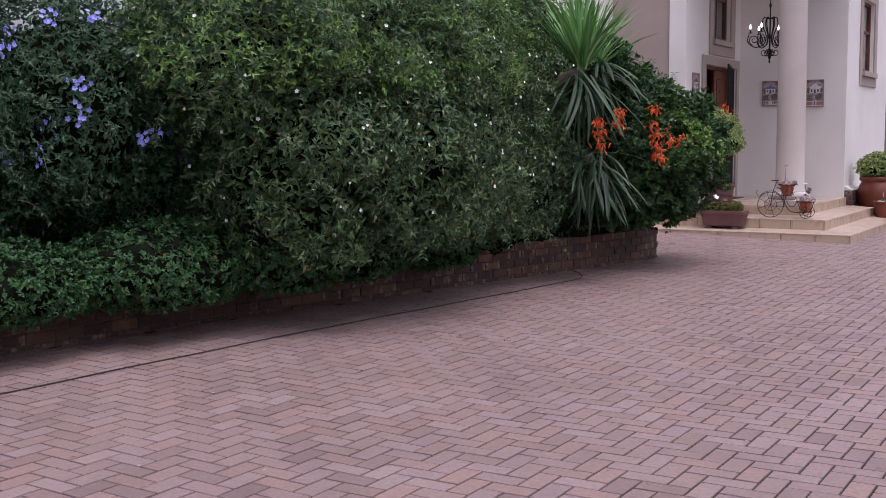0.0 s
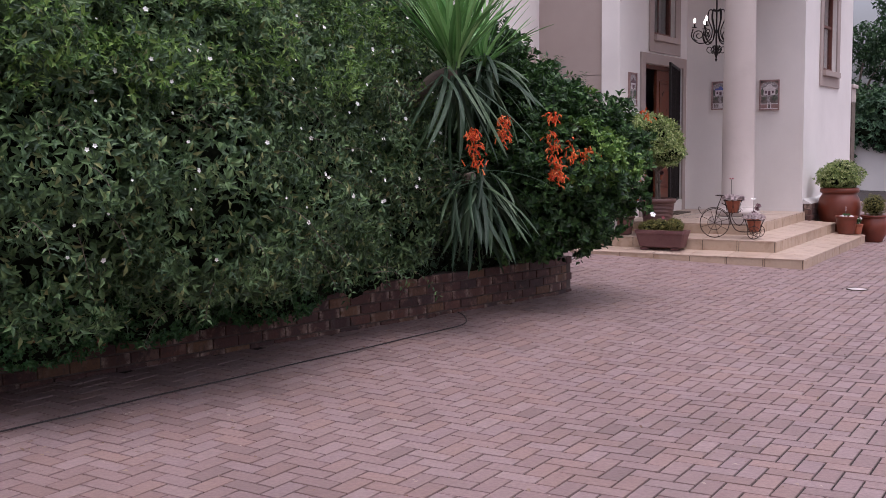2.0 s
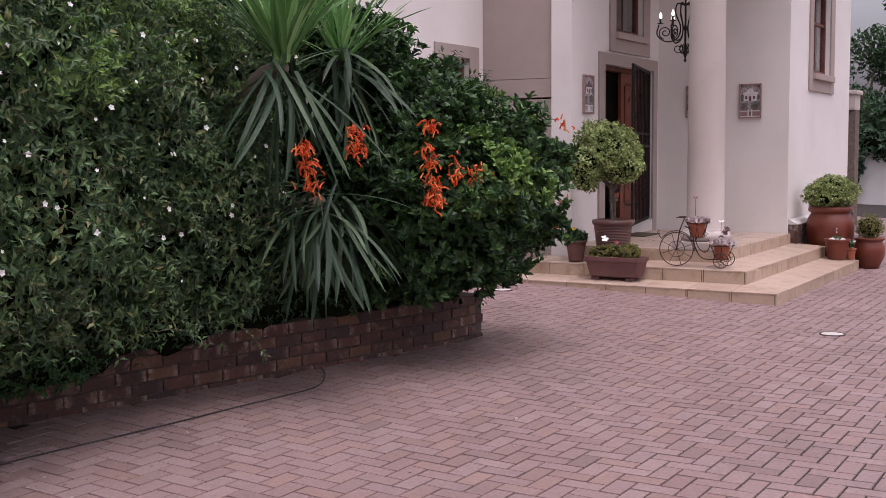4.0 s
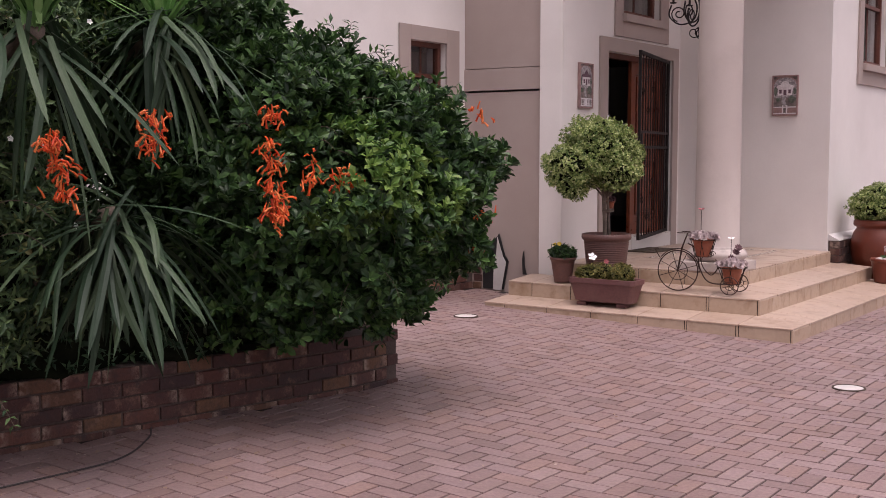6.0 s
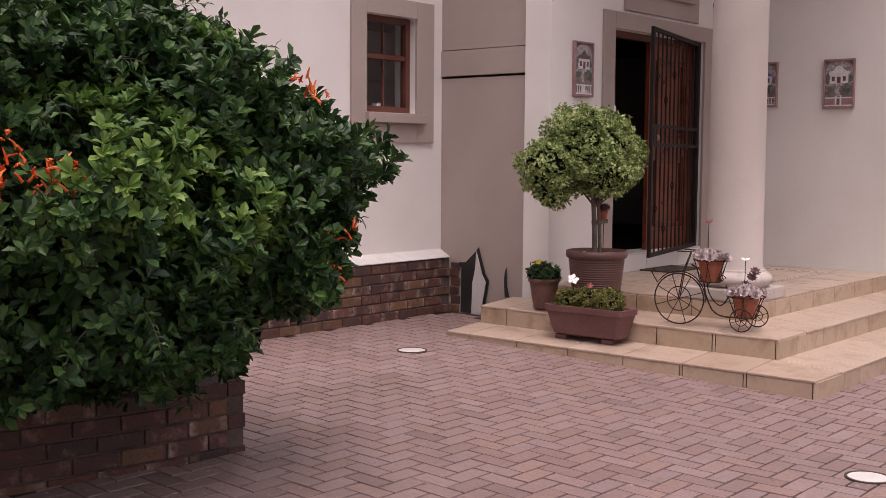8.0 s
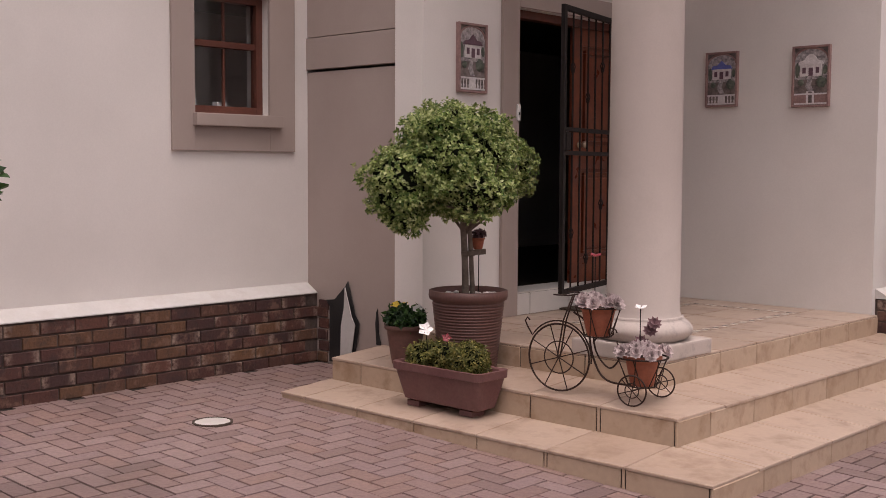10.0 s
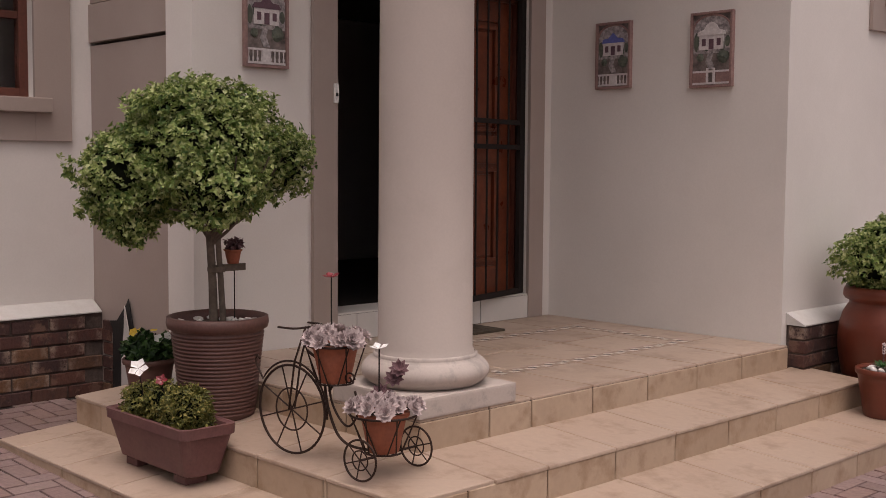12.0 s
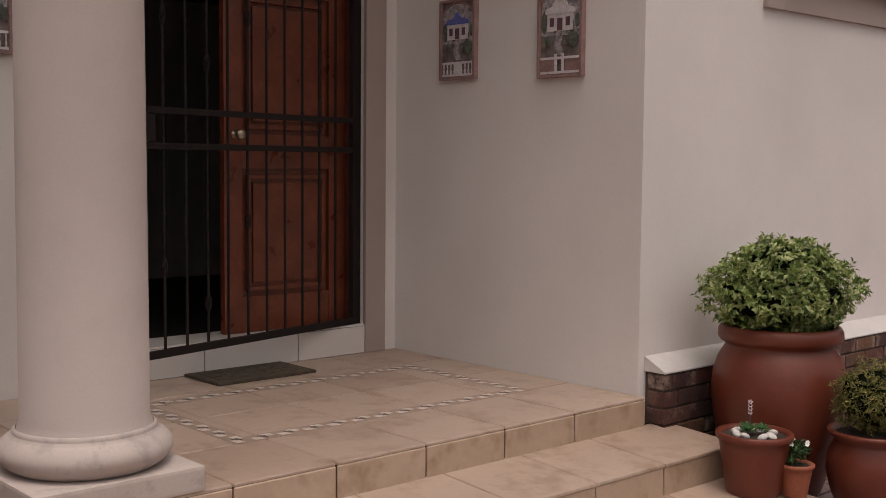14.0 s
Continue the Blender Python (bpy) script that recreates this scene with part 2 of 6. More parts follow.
M_COVER = leafy("ground_cover_leaf", [(0.0, (0.019, 0.065, 0.022)), (0.6, (0.035, 0.105, 0.030)), (0.96, (0.054, 0.140, 0.039)), (1.0, (0.155, 0.050, 0.026))], 0.5, 0.2)
M_VARIEG = leafy("variegated_leaf", [(0.0, (0.055, 0.120, 0.030)), (0.35, (0.166, 0.235, 0.060)), (0.72, (0.350, 0.420, 0.150)), (1.0, (0.534, 0.580, 0.300))], 0.45, 0.3)
M_BOXLEAF = leafy("small_olive_leaf", [(0.0, (0.07, 0.08, 0.022)), (0.6, (0.16, 0.165, 0.04)), (1.0, (0.31, 0.26, 0.08))], 0.5, 0.25)
M_FARLEAF = leafy("far_leaf", [(0.0, (0.023, 0.055, 0.026)), (0.6, (0.043, 0.095, 0.039)), (1.0, (0.070, 0.140, 0.052))], 0.55, 0.2)
# Near-black, for solid cores that stand in for shade between leaves.
M_SHADE = surf("inner_shade_fill", (0.006, 0.008, 0.005), (0.014, 0.017, 0.010), 6, 40, 1.0, 0.8, spec=0.0)
M_ORANGE = leafy("orange_petal", [(0.0, (0.55, 0.05, 0.012)), (0.6, (0.76, 0.12, 0.025)), (1.0, (0.82, 0.27, 0.08))], 0.5, 0.25)
M_WPETAL = leafy("white_petal", [(0.0, (0.7, 0.7, 0.66)), (1.0, (0.85, 0.84, 0.8))], 0.5, 0.25)
M_BLUE = leafy("blue_petal", [(0.0, (0.22, 0.24, 0.75)), (1.0, (0.42, 0.42, 0.88))], 0.5, 0.25)
M_YELLOW = leafy("yellow_petal", [(0.0, (0.65, 0.42, 0.03)), (1.0, (0.75, 0.55, 0.08))], 0.5, 0.2)
M_SUCC = leafy("pale_succulent", [(0.0, (0.34, 0.27, 0.27)), (0.6, (0.48, 0.39, 0.385)), (1.0, (0.60, 0.50, 0.49))], 0.55, 0.05)
M_SUCC_D = leafy("plum_succulent", [(0.0, (0.10, 0.05, 0.06)), (1.0, (0.2, 0.11, 0.12))], 0.5, 0.05)
M_DEAD = leafy("fallen_leaf", [(0.0, (0.16, 0.10, 0.07)), (0.6, (0.30, 0.22, 0.16)), (1.0, (0.45, 0.38, 0.33))], 0.7, 0.05)


def glass_mat():
    m = bpy.data.materials.new("window_glass")
    m.use_nodes = True
    b = m.node_tree.nodes["Principled BSDF"]
    b.inputs["Base Color"].default_value = (0.9, 0.93, 0.95, 1)
    b.inputs["Roughness"].default_value = 0.03
    b.inputs["Transmission Weight"].default_value = 1.0
    b.inputs["IOR"].default_value = 1.45
    return m


def bulb_mat():
    m = bpy.data.materials.new("lit_bulb")
    m.use_nodes = True
    b = m.node_tree.nodes["Principled BSDF"]
    b.inputs["Base Color"].default_value = (0.9, 0.88, 0.84, 1)
    b.inputs["Emission Color"].default_value = (1.0, 0.86, 0.72, 1)
    b.inputs["Emission Strength"].default_value = 4.0
    return m


M_GLASS = glass_mat()
M_BULB = bulb_mat()


# ---- building blocks ----
def wm(o):
    return (wm(o.parent) @ o.matrix_parent_inverse @ o.matrix_basis) if o.parent else o.matrix_basis.copy()


def put(name, mesh, material, parent=None, label=""):
    if material and not mesh.materials:
        mesh.materials.append(material)
    ob = new(name, mesh)
    if parent:
        ob.parent = parent
        ob.matrix_parent_inverse = wm(parent).inverted()
    if label:
        ob["label"] = label
    return ob


def part(name, bm, material, parent=None, label="", smooth=False):
    """One bmesh as one mesh object, in world places, under a thing or a part."""
    me = bpy.data.meshes.new(name)
    bmesh.ops.recalc_face_normals(bm, faces=bm.faces)
    bm.to_mesh(me)
    bm.free()
    if smooth:
        me.polygons.foreach_set("use_smooth", [True] * len(me.polygons))
    return put(name, me, material, parent, label)


def thing(name, at, label, category, group=""):
    e = new(name)
    e.matrix_basis = pose(*at)
    e.empty_display_size = 0.1
    return tagged(e, label, category, group)


def box(bm, x0, x1, y0, y1, z0, z1, bevel=0.0):
    v = [bm.verts.new((x, y, z)) for z in (z0, z1) for y in (y0, y1) for x in (x0, x1)]
    fs = [bm.faces.new([v[i] for i in q]) for q in ((0, 2, 3, 1), (4, 5, 7, 6), (0, 1, 5, 4), (2, 6, 7, 3), (0, 4, 6, 2), (1, 3, 7, 5))]
    if bevel:
        es = list({e for f in fs for e in f.edges})
        bmesh.ops.bevel(bm, geom=es, offset=bevel, segments=2, affect='EDGES', profile=0.7)
    return bm


def boxes(*many, bevel=0.0):
    bm = bmesh.new()
    for b in many:
        box(bm, *b, bevel=bevel)
    return bm


def lathe(profile, cx, cy, seg=40, bm=None, wob=0.0):
    """Turned shape about a vertical axis, profile of (radius, height)."""
    bm = bm or bmesh.new()
    rings = []
    for r, z in profile:
        if r < 1e-5:
            rings.append([bm.verts.new((cx, cy, z))])
        else:
            rings.append([bm.verts.new((cx + r * (1 + wob * math.sin(3 * a + z * 9)) * math.cos(a), cy + r * (1 + wob * math.cos(2 * a + z * 7)) * math.sin(a), z)) for a in (2 * math.pi * k / seg for k in range(seg))])
    for a, b in zip(rings, rings[1:]):
        for k in range(seg):
            n = (k + 1) % seg
            if len(a) == 1 and len(b) > 1:
                bm.faces.new((a[0], b[k], b[n]))
            elif len(b) == 1 and len(a) > 1:
                bm.faces.new((a[k], a[n], b[0]))
            elif len(a) > 1:
                bm.faces.new((a[k], a[n], b[n], b[k]))
    return bm


def tube(pts, r, seg=8, bm=None, closed=False, r2=None):
    """A round bar along points; r2: its radius at the far end."""
    bm = bm or bmesh.new()
    pts = [Vector(p) for p in pts]
    n = len(pts)
    rings = []
    up = None
    for i, p in enumerate(pts):
        a = pts[(i - 1) % n] if (closed or i > 0) else p
        b = pts[(i + 1) % n] if (closed or i < n - 1) else p
        d = (b - a).normalized()
        if up is None:
            up = d.orthogonal().normalized()
        else:
            up = (up - d * up.dot(d))
            up = up.normalized() if up.length > 1e-6 else d.orthogonal().normalized()
        w = d.cross(up)
        rr = r if r2 is None else r + (r2 - r) * i / max(1, n - 1)
        rings.append([bm.verts.new(p + rr * (math.cos(t) * up + math.sin(t) * w)) for t in (2 * math.pi * k / seg for k in range(seg))])
    for i in range(n if closed else n - 1):
        a, b = rings[i], rings[(i + 1) % n]
        for k in range(seg):
            bm.faces.new((a[k], a[(k + 1) % seg], b[(k + 1) % seg], b[k]))
    if not closed:
        bm.faces.new(rings[0][::-1])
        bm.faces.new(rings[-1])
    return bm


def curve(pts, steps=8):
    """Points on a smooth line through pts."""
    p = [Vector(q) for q in pts]
    p = [2 * p[0] - p[1], *p, 2 * p[-1] - p[-2]]
    out = []
    for i in range(1, len(p) - 2):
        for k in range(steps):
            t = k / steps
            out.append(0.5 * ((2 * p[i]) + (p[i + 1] - p[i - 1]) * t + (2 * p[i - 1] - 5 * p[i] + 4 * p[i + 1] - p[i + 2]) * t * t + (3 * p[i] - p[i - 1] - 3 * p[i + 1] + p[i + 2]) * t ** 3))
    return out + [p[-2]]


def ring(c, r, normal, n=32):
    q = Vector(normal).to_track_quat('Z', 'Y')
    return [Vector(c) + q @ Vector((r * math.cos(t), r * math.sin(t), 0)) for t in (2 * math.pi * k / n for k in range(n))]


def raw_mesh(name, verts, faces):
    """A mesh from arrays: verts (n, 3), faces (m, 3 or 4)."""
    me = bpy.data.meshes.new(name)
    k = faces.shape[1]
    me.vertices.add(len(verts))
    me.vertices.foreach_set("co", np.ascontiguousarray(verts, dtype=np.float32).ravel())
    me.loops.add(faces.size)
    me.loops.foreach_set("vertex_index", np.ascontiguousarray(faces, dtype=np.int32).ravel())
    me.polygons.add(len(faces))
    me.polygons.foreach_set("loop_start", np.arange(0, faces.size, k, dtype=np.int32))
    me.update(calc_edges=True)
    me.polygons.foreach_set("use_smooth", np.zeros(len(faces), dtype=bool))
    return me


def unit(v):
    return v / np.maximum(np.linalg.norm(v, axis=1, keepdims=True), 1e-9)


def leaves(name, base, way, up, length, width, fold=0.25, bend=0.25, mid=0.45, full=False):
    """Many leaves in one mesh: each a blade folded at its midrib, from its base along its way; full leaves have a rounder outline."""
    n = len(base)
    way = unit(way)
    side = unit(np.cross(way, up))
    nor = np.cross(side, way)
    length = np.broadcast_to(np.asarray(length, float).reshape(-1, 1), (n, 1))
    width = np.broadcast_to(np.asarray(width, float).reshape(-1, 1), (n, 1))
    if full:
        rows = ((0.34, 0.36, 0.15), (0.72, 0.50, 0.55))
        v = np.empty((n, 8, 3))
        v[:, 0] = base
        for k, (u, w, b) in enumerate(rows):
            c = base + way * length * u - nor * length * bend * b * 0.5
            v[:, 1 + 3 * k] = c + side * width * w + nor * width * fold
            v[:, 2 + 3 * k] = c
            v[:, 3 + 3 * k] = c - side * width * w + nor * width * fold
        v[:, 7] = base + way * length - nor * length * bend
        f = np.array([[0, 1, 2], [0, 2, 3], [1, 4, 5], [1, 5, 2], [2, 5, 6], [2, 6, 3], [4, 7, 5], [5, 7, 6]])
        faces = (np.arange(n)[:, None, None] * 8 + f[None]).reshape(-1, 3)
        return raw_mesh(name, v.reshape(-1, 3), faces)
    c = base + way * length * mid
    v = np.empty((n, 5, 3))
    v[:, 0] = base
    v[:, 1] = c + side * width / 2 + nor * width * fold
    v[:, 2] = c - side * width / 2 + nor * width * fold
    v[:, 3] = base + way * length - nor * length * bend
    v[:, 4] = c
    f = np.array([[0, 1, 4], [0, 4, 2], [1, 3, 4], [4, 3, 2]])
    faces = (np.arange(n)[:, None, None] * 5 + f[None]).reshape(-1, 3)
    return raw_mesh(name, v.reshape(-1, 3), faces)


def rnd(rng, n):
    return unit(rng.normal(size=(n, 3)))


def shell(rng, blobs, n, depth, lump=0.16, lump_size=0.45, low=-1e9, inner=0.0):
    """Points and outward ways in the outer shell of a union of lumpy ellipsoids."""
    sizes = np.array([b[3] * b[4] + b[4] * b[5] + b[3] * b[5] for b in blobs])
    pts, outs = [], []
    got = 0
    while got < n:
        m = int((n - got) * 1.8) + 200
        which = rng.choice(len(blobs), m, p=sizes / sizes.sum())
        B = np.array(blobs)[which]
        d = rnd(rng, m)
        s = 1 + lump * np.array([noise.noise(Vector(q)) for q in (d * B[:, 3:6] + B[:, :3]) / lump_size])
        s = s - np.abs(rng.normal(size=m)) * depth - inner
        p = B[:, :3] + d * B[:, 3:6] * s[:, None]
        ok = p[:, 2] > low
        for b in blobs:
            q = (p - np.array(b[:3])) / np.array(b[3:6])
            ok &= (np.linalg.norm(q, axis=1) > 1 - 2.2 * depth - inner - lump) | (np.all(np.isclose(B, np.array(b)), axis=1))
        o = unit(d / B[:, 3:6])
        pts.append(p[ok])
        outs.append(o[ok])
        got += ok.sum()
    return np.concatenate(pts)[:n], np.concatenate(outs)[:n]


def whorls(rng, p, out, per, spread, lift, stem=0.035):
    """Repeats each shoot tip with a whorl of leaf ways round it."""
    n = len(p)
    axis = unit(out + rng.normal(size=(n, 3)) * 0.45 + np.array([0, 0, lift]))
    a = unit(np.cross(axis, rnd(rng, n)))
    b = np.cross(axis, a)
    t = rng.uniform(0, 6.28, n)[:, None] + np.arange(per)[None] * (6.283 * 0.382)
    w = (np.cos(t)[..., None] * a[:, None] + np.sin(t)[..., None] * b[:, None]) * spread + axis[:, None] * rng.uniform(0.15, 1.0, (n, per, 1))
    pp = np.repeat(p[:, None], per, 1) - axis[:, None] * rng.uniform(0, stem, (n, per, 1))
    up = np.repeat(axis[:, None], per, 1)
    return pp.reshape(-1, 3), w.reshape(-1, 3), up.reshape(-1, 3)


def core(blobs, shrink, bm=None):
    """A bush's lumpy near-black core, its inner shade painted as a solid."""
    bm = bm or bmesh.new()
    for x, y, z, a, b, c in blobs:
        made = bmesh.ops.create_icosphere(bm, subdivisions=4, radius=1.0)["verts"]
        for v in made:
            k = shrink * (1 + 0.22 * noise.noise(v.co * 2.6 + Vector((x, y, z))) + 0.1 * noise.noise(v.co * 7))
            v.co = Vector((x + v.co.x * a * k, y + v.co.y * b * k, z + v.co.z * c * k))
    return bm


def structure(ob, label="", category=""):
    return tagged(ob, label, category, kind="structure")


def wall_x(name, x0, x1, y0, y1, z0, z1, holes=(), material=None):
    """A wall that runs along y, with openings (ya, yb, za, zb) through it."""
    ys = sorted({y0, y1, *[h[0] for h in holes], *[h[1] for h in holes]})
    bm = bmesh.new()
    for a, b in zip(ys, ys[1:]):
        cuts = sorted((h[2], h[3]) for h in holes if h[0] <= a and b <= h[1])
        z = z0
        for ca, cb in cuts:
            if ca > z:
                box(bm, x0, x1, a, b, z, ca)
            z = cb
        if z1 > z:
            box(bm, x0, x1, a, b, z, z1)
    bmesh.ops.remove_doubles(bm, verts=bm.verts, dist=1e-5)
    return part(name, bm, material or M_WALL)


# ---- ground and setting ----
def fall(x):
    """The drive's gentle cross-fall away from the house."""
    return min(0.10, max(-0.04, -0.028 * (x + 4.2)))


gx = [-600, -60, -7.77, -2.77, 60, 600]
gy = [-600, -60, -10, 10, 40, 120, 600]
bm = bmesh.new()
gv = [[bm.verts.new((x, y, fall(x) - 0.007)) for y in gy] for x in gx]
for i in range(len(gx) - 1):
    for j in range(len(gy) - 1):
        bm.faces.new((gv[i][j], gv[i + 1][j], gv[i + 1][j + 1], gv[i][j + 1]))
ground = structure(part("ground", bm, M_SAND), "reddish sandy ground under the brick-paved drive", "ground")
bm = boxes((-9, 9, 27.5, 33, -0.06, -0.034))
far_drive = structure(part("drive", bm, M_PAVER), "worn clay-paved drive running on past the house", "driveway")

X_WIN, X_DOOR, X_WING = -7.16, -5.90, -4.04
Y_PANEL, Y_END, Y_PORCH = 13.47, 13.42, 16.35
L1, L2, L3, RISE = 0.094, 0.268, 0.438, 0.07
TOP = 6.0

# house walls
structure(wall_x("wall_window_side", X_WIN - 0.25, X_WIN, 9.4, Y_PANEL + 0.03, -0.1, TOP, [(12.46, 13.10, 1.895, 2.735)]), "smooth cream-white plastered wall with a sash window", "wall")
panel = structure(part("wall_panel", boxes((X_WIN, -6.17, Y_PANEL, Y_PANEL + 0.2, -0.1, 2.225), (X_WIN, -6.17, Y_PANEL - 0.012, Y_PANEL + 0.2, 2.245, 2.475), (X_WIN, -6.17, Y_PANEL, Y_PANEL + 0.2, 2.482, TOP), bevel=0.004), M_TAUPE), "taupe plastered return wall with a raised band", "wall")
structure(wall_x("wall_door", X_DOOR - 0.27, X_DOOR, Y_END, Y_PORCH, -0.1, TOP, [(14.39, 16.10, 0.60, 2.69), (14.74, 15.72, 3.13, 4.35)]), "cream-white plastered porch wall with the front door", "wall")
structure(part("wall_porch_side", boxes((X_DOOR, X_WING, Y_PORCH, Y_PORCH + 0.25, -0.1, TOP)), M_WALL), "cream-white plastered porch side wall", "wall")
structure(wall_x("wall_wing", X_WING - 0.25, X_WING, Y_PORCH + 0.25, 20.05, -0.1, TOP, [(17.53, 18.62, 2.67, 3.95)]), "cream-white plastered wing wall with a tall window", "wall")
structure(part("wall_wing_end", boxes((-9.5, X_WING - 0.25, 19.80, 20.05, -0.1, TOP)), M_WALL), "cream-white plastered end wall of the house", "wall")
structure(part("wall_back", boxes((-9.75, -9.5, 9.4, 20.05, -0.1, TOP), (-9.5, X_WIN - 0.25, 9.4, 9.6, -0.1, TOP)), M_WALL), "plain plastered wall at the back of the house", "wall")
# Inside ceiling and floor carry the room's shade as near-black colour.
structure(part("ceiling_inside", boxes((-9.5, X_WIN - 0.25, 9.6, 19.8, 2.95, 3.05), (X_WIN - 0.25, X_DOOR - 0.27, 13.7, 19.8, 2.95, 3.05), (X_DOOR - 0.27, X_WING - 0.25, Y_PORCH + 0.25, 19.8, 2.45, 2.55)), M_DARK), "plastered ceiling inside the house, painted near-black as room shade", "ceiling")
structure(part("floor_inside", boxes((-9.5, X_DOOR - 0.27, 13.7, 19.8, 0.45, 0.55)), M_DARK), "tiled floor inside the hall, painted near-black as room shade", "floor")
structure(part("ceiling_porch", boxes((X_DOOR, -3.9, 13.3, Y_PORCH, 4.75, 5.0)), M_WALL), "plain plastered porch ceiling", "ceiling")
def hip_roof(name, x0, x1, y0, y1, z, rise, label):
    b = bmesh.new()
    k = min(x1 - x0, y1 - y0) / 2
    if x1 - x0 < y1 - y0:
        ridge = ((x0 + k, y0 + k, z + rise), (x0 + k, y1 - k, z + rise))
        quads = ((0, 1, 4), (1, 2, 5, 4), (2, 3, 5), (3, 0, 4, 5))
    else:
        ridge = ((x0 + k, y0 + k, z + rise), (x1 - k, y0 + k, z + rise))
        quads = ((0, 1, 5, 4), (1, 2, 5), (2, 3, 4, 5), (3, 0, 4))
    rv = [b.verts.new(q) for q in ((x0, y0, z), (x1, y0, z), (x1, y1, z), (x0, y1, z), *ridge)]
    for q in quads:
        b.faces.new([rv[n] for n in q])
    b.faces.new([rv[n] for n in (3, 2, 1, 0)])
    return structure(part(name, b, M_ROOF), label, "roof")


hip_roof("roof", -10.0, X_WIN + 0.3, 9.0, 20.4, TOP, 1.0, "hipped red-brown tiled main roof")
hip_roof("roof_wing", X_WIN + 0.3, X_WING + 0.35, Y_PORCH - 0.1, 20.4, TOP + 0.004, 1.0, "hipped red-brown tiled wing roof")
structure(part("roof_porch", boxes((X_WIN + 0.3, -3.85, 13.35, Y_PORCH - 0.1, 5.0, 5.12)), M_ROOF), "flat porch roof", "roof")


# ---- windows ----
def sash_window(name, face, y0, y1, z0, z1, label, out=0.15, ends=0.18):
    """A timber sash in a reveal, with a painted surround on the wall's face; face is the wall's outer x."""
    w = structure(thing(name, (face, (y0 + y1) / 2, z0), label, "window"))
    xi = face - 0.13
    fr = 0.055
    part("window_frame", boxes((xi, xi + 0.07, y0, y0 + fr, z0, z1), (xi, xi + 0.07, y1 - fr, y1, z0, z1), (xi, xi + 0.07, y0 + fr, y1 - fr, z0, z0 + fr), (xi, xi + 0.07, y0 + fr, y1 - fr, z1 - fr, z1), bevel=0.004), M_SASH, w, "red-brown varnished timber frame")
    zm = z0 + (z1 - z0) * 0.58
    part("meeting_rail", boxes((xi + 0.005, xi + 0.06, y0 + fr, y1 - fr, zm - 0.022, zm + 0.022), bevel=0.004), M_SASH, w)
    ym = (y0 + y1) / 2
    part("glazing_bar", boxes((xi + 0.02, xi + 0.045, ym - 0.008, ym + 0.008, z0 + fr, zm - 0.03)), M_SASH, w)
    part("glazing_bar", boxes((xi + 0.02, xi + 0.045, ym - 0.008, ym + 0.008, zm + 0.03, z1 - fr)), M_SASH, w)
    for a, b in ((y0 + fr, ym - 0.012), (ym + 0.012, y1 - fr)):
        for c, d in ((z0 + fr, zm - 0.03), (zm + 0.03, z1 - fr)):
            p = part("pane", boxes((xi + 0.028, xi + 0.034, a, b, c, d)), M_GLASS, w)
            p.visible_shadow = False
    e = ends
    part("surround", boxes((face + 0.002, face + 0.028, y0 - e, y0, z0 - 0.26, z1 + out), (face + 0.002, face + 0.028, y1, y1 + e + 0.05, z0 - 0.26, z1 + out), (face + 0.002, face + 0.028, y0, y1, z1, z1 + out), (face + 0.002, face + 0.028, y0, y1, z0 - 0.26, z0 - 0.09), bevel=0.004), M_TAUPE, w, "taupe plaster surround")
    part("window_sill", boxes((face - 0.12, face + 0.075, y0 - 0.02, y1 + 0.09, z0 - 0.09, z0 - 0.003), bevel=0.008), M_TAUPE, w, "projecting taupe sill")
    # Dark panel painted as the unlit room behind the window.
    part("room_shade_panel", boxes((face - 1.6, face - 1.55, y0 - 0.4, y1 + 0.4, z0 - 0.5, z1 + 0.3)), M_DARK, w, "near-black panel standing in for the dim room behind the glass")
    return w


sash_window("window_1", X_WIN, 12.46, 13.10, 1.895, 2.735, "red-brown timber sash window with a taupe plaster surround")
sash_window("window_2", X_DOOR, 14.74, 15.72, 3.13, 4.35, "tall timber window above the front door, taupe surround")
sash_window("window_3", X_WING, 17.53, 18.62, 2.67, 3.95, "tall timber sash window in the wing wall, taupe surround")

# ---- porch steps: concrete bodies with stone tiles laid on them ----
END1 = 16.53
steps = structure(part("porch_steps", boxes((-6.22, -3.14, 12.489, END1 - 0.004, -0.1, L1 - 0.0142), (-6.195, -3.579, 12.894, END1 - 0.024, L1 - 0.02, L2 - 0.0142), (X_DOOR, -4.004, 13.344, Y_PORCH, L2 - 0.02, L3 - 0.012)), M_GROUT), "three broad porch steps faced with sandy stone tiles", "steps")
tile_meshes = {}


def tile(kind, sx, sy, sz, x, y, z, material):
    """A tile with softened edges, centred at x, y with its base at z."""
    key = (kind, round(sx, 3), round(sy, 3), round(sz, 3))
    if key not in tile_meshes:
        b = bmesh.new()
        box(b, -sx / 2, sx / 2, -sy / 2, sy / 2, 0, sz, bevel=0.0)
        es = [e for e in b.edges if e.verts[0].co.z > sz * 0.5 or e.verts[1].co.z > sz * 0.5]
        bmesh.ops.bevel(b, geom=es, offset=0.004, segments=1, affect='EDGES')
        me = bpy.data.meshes.new(kind)
        b.to_mesh(me)
        b.free()
        me.materials.append(material)
        tile_meshes[key] = me
    ob = put(kind, tile_meshes[key], None, steps)
    ob.matrix_basis = pose(x, y, z)
    return ob


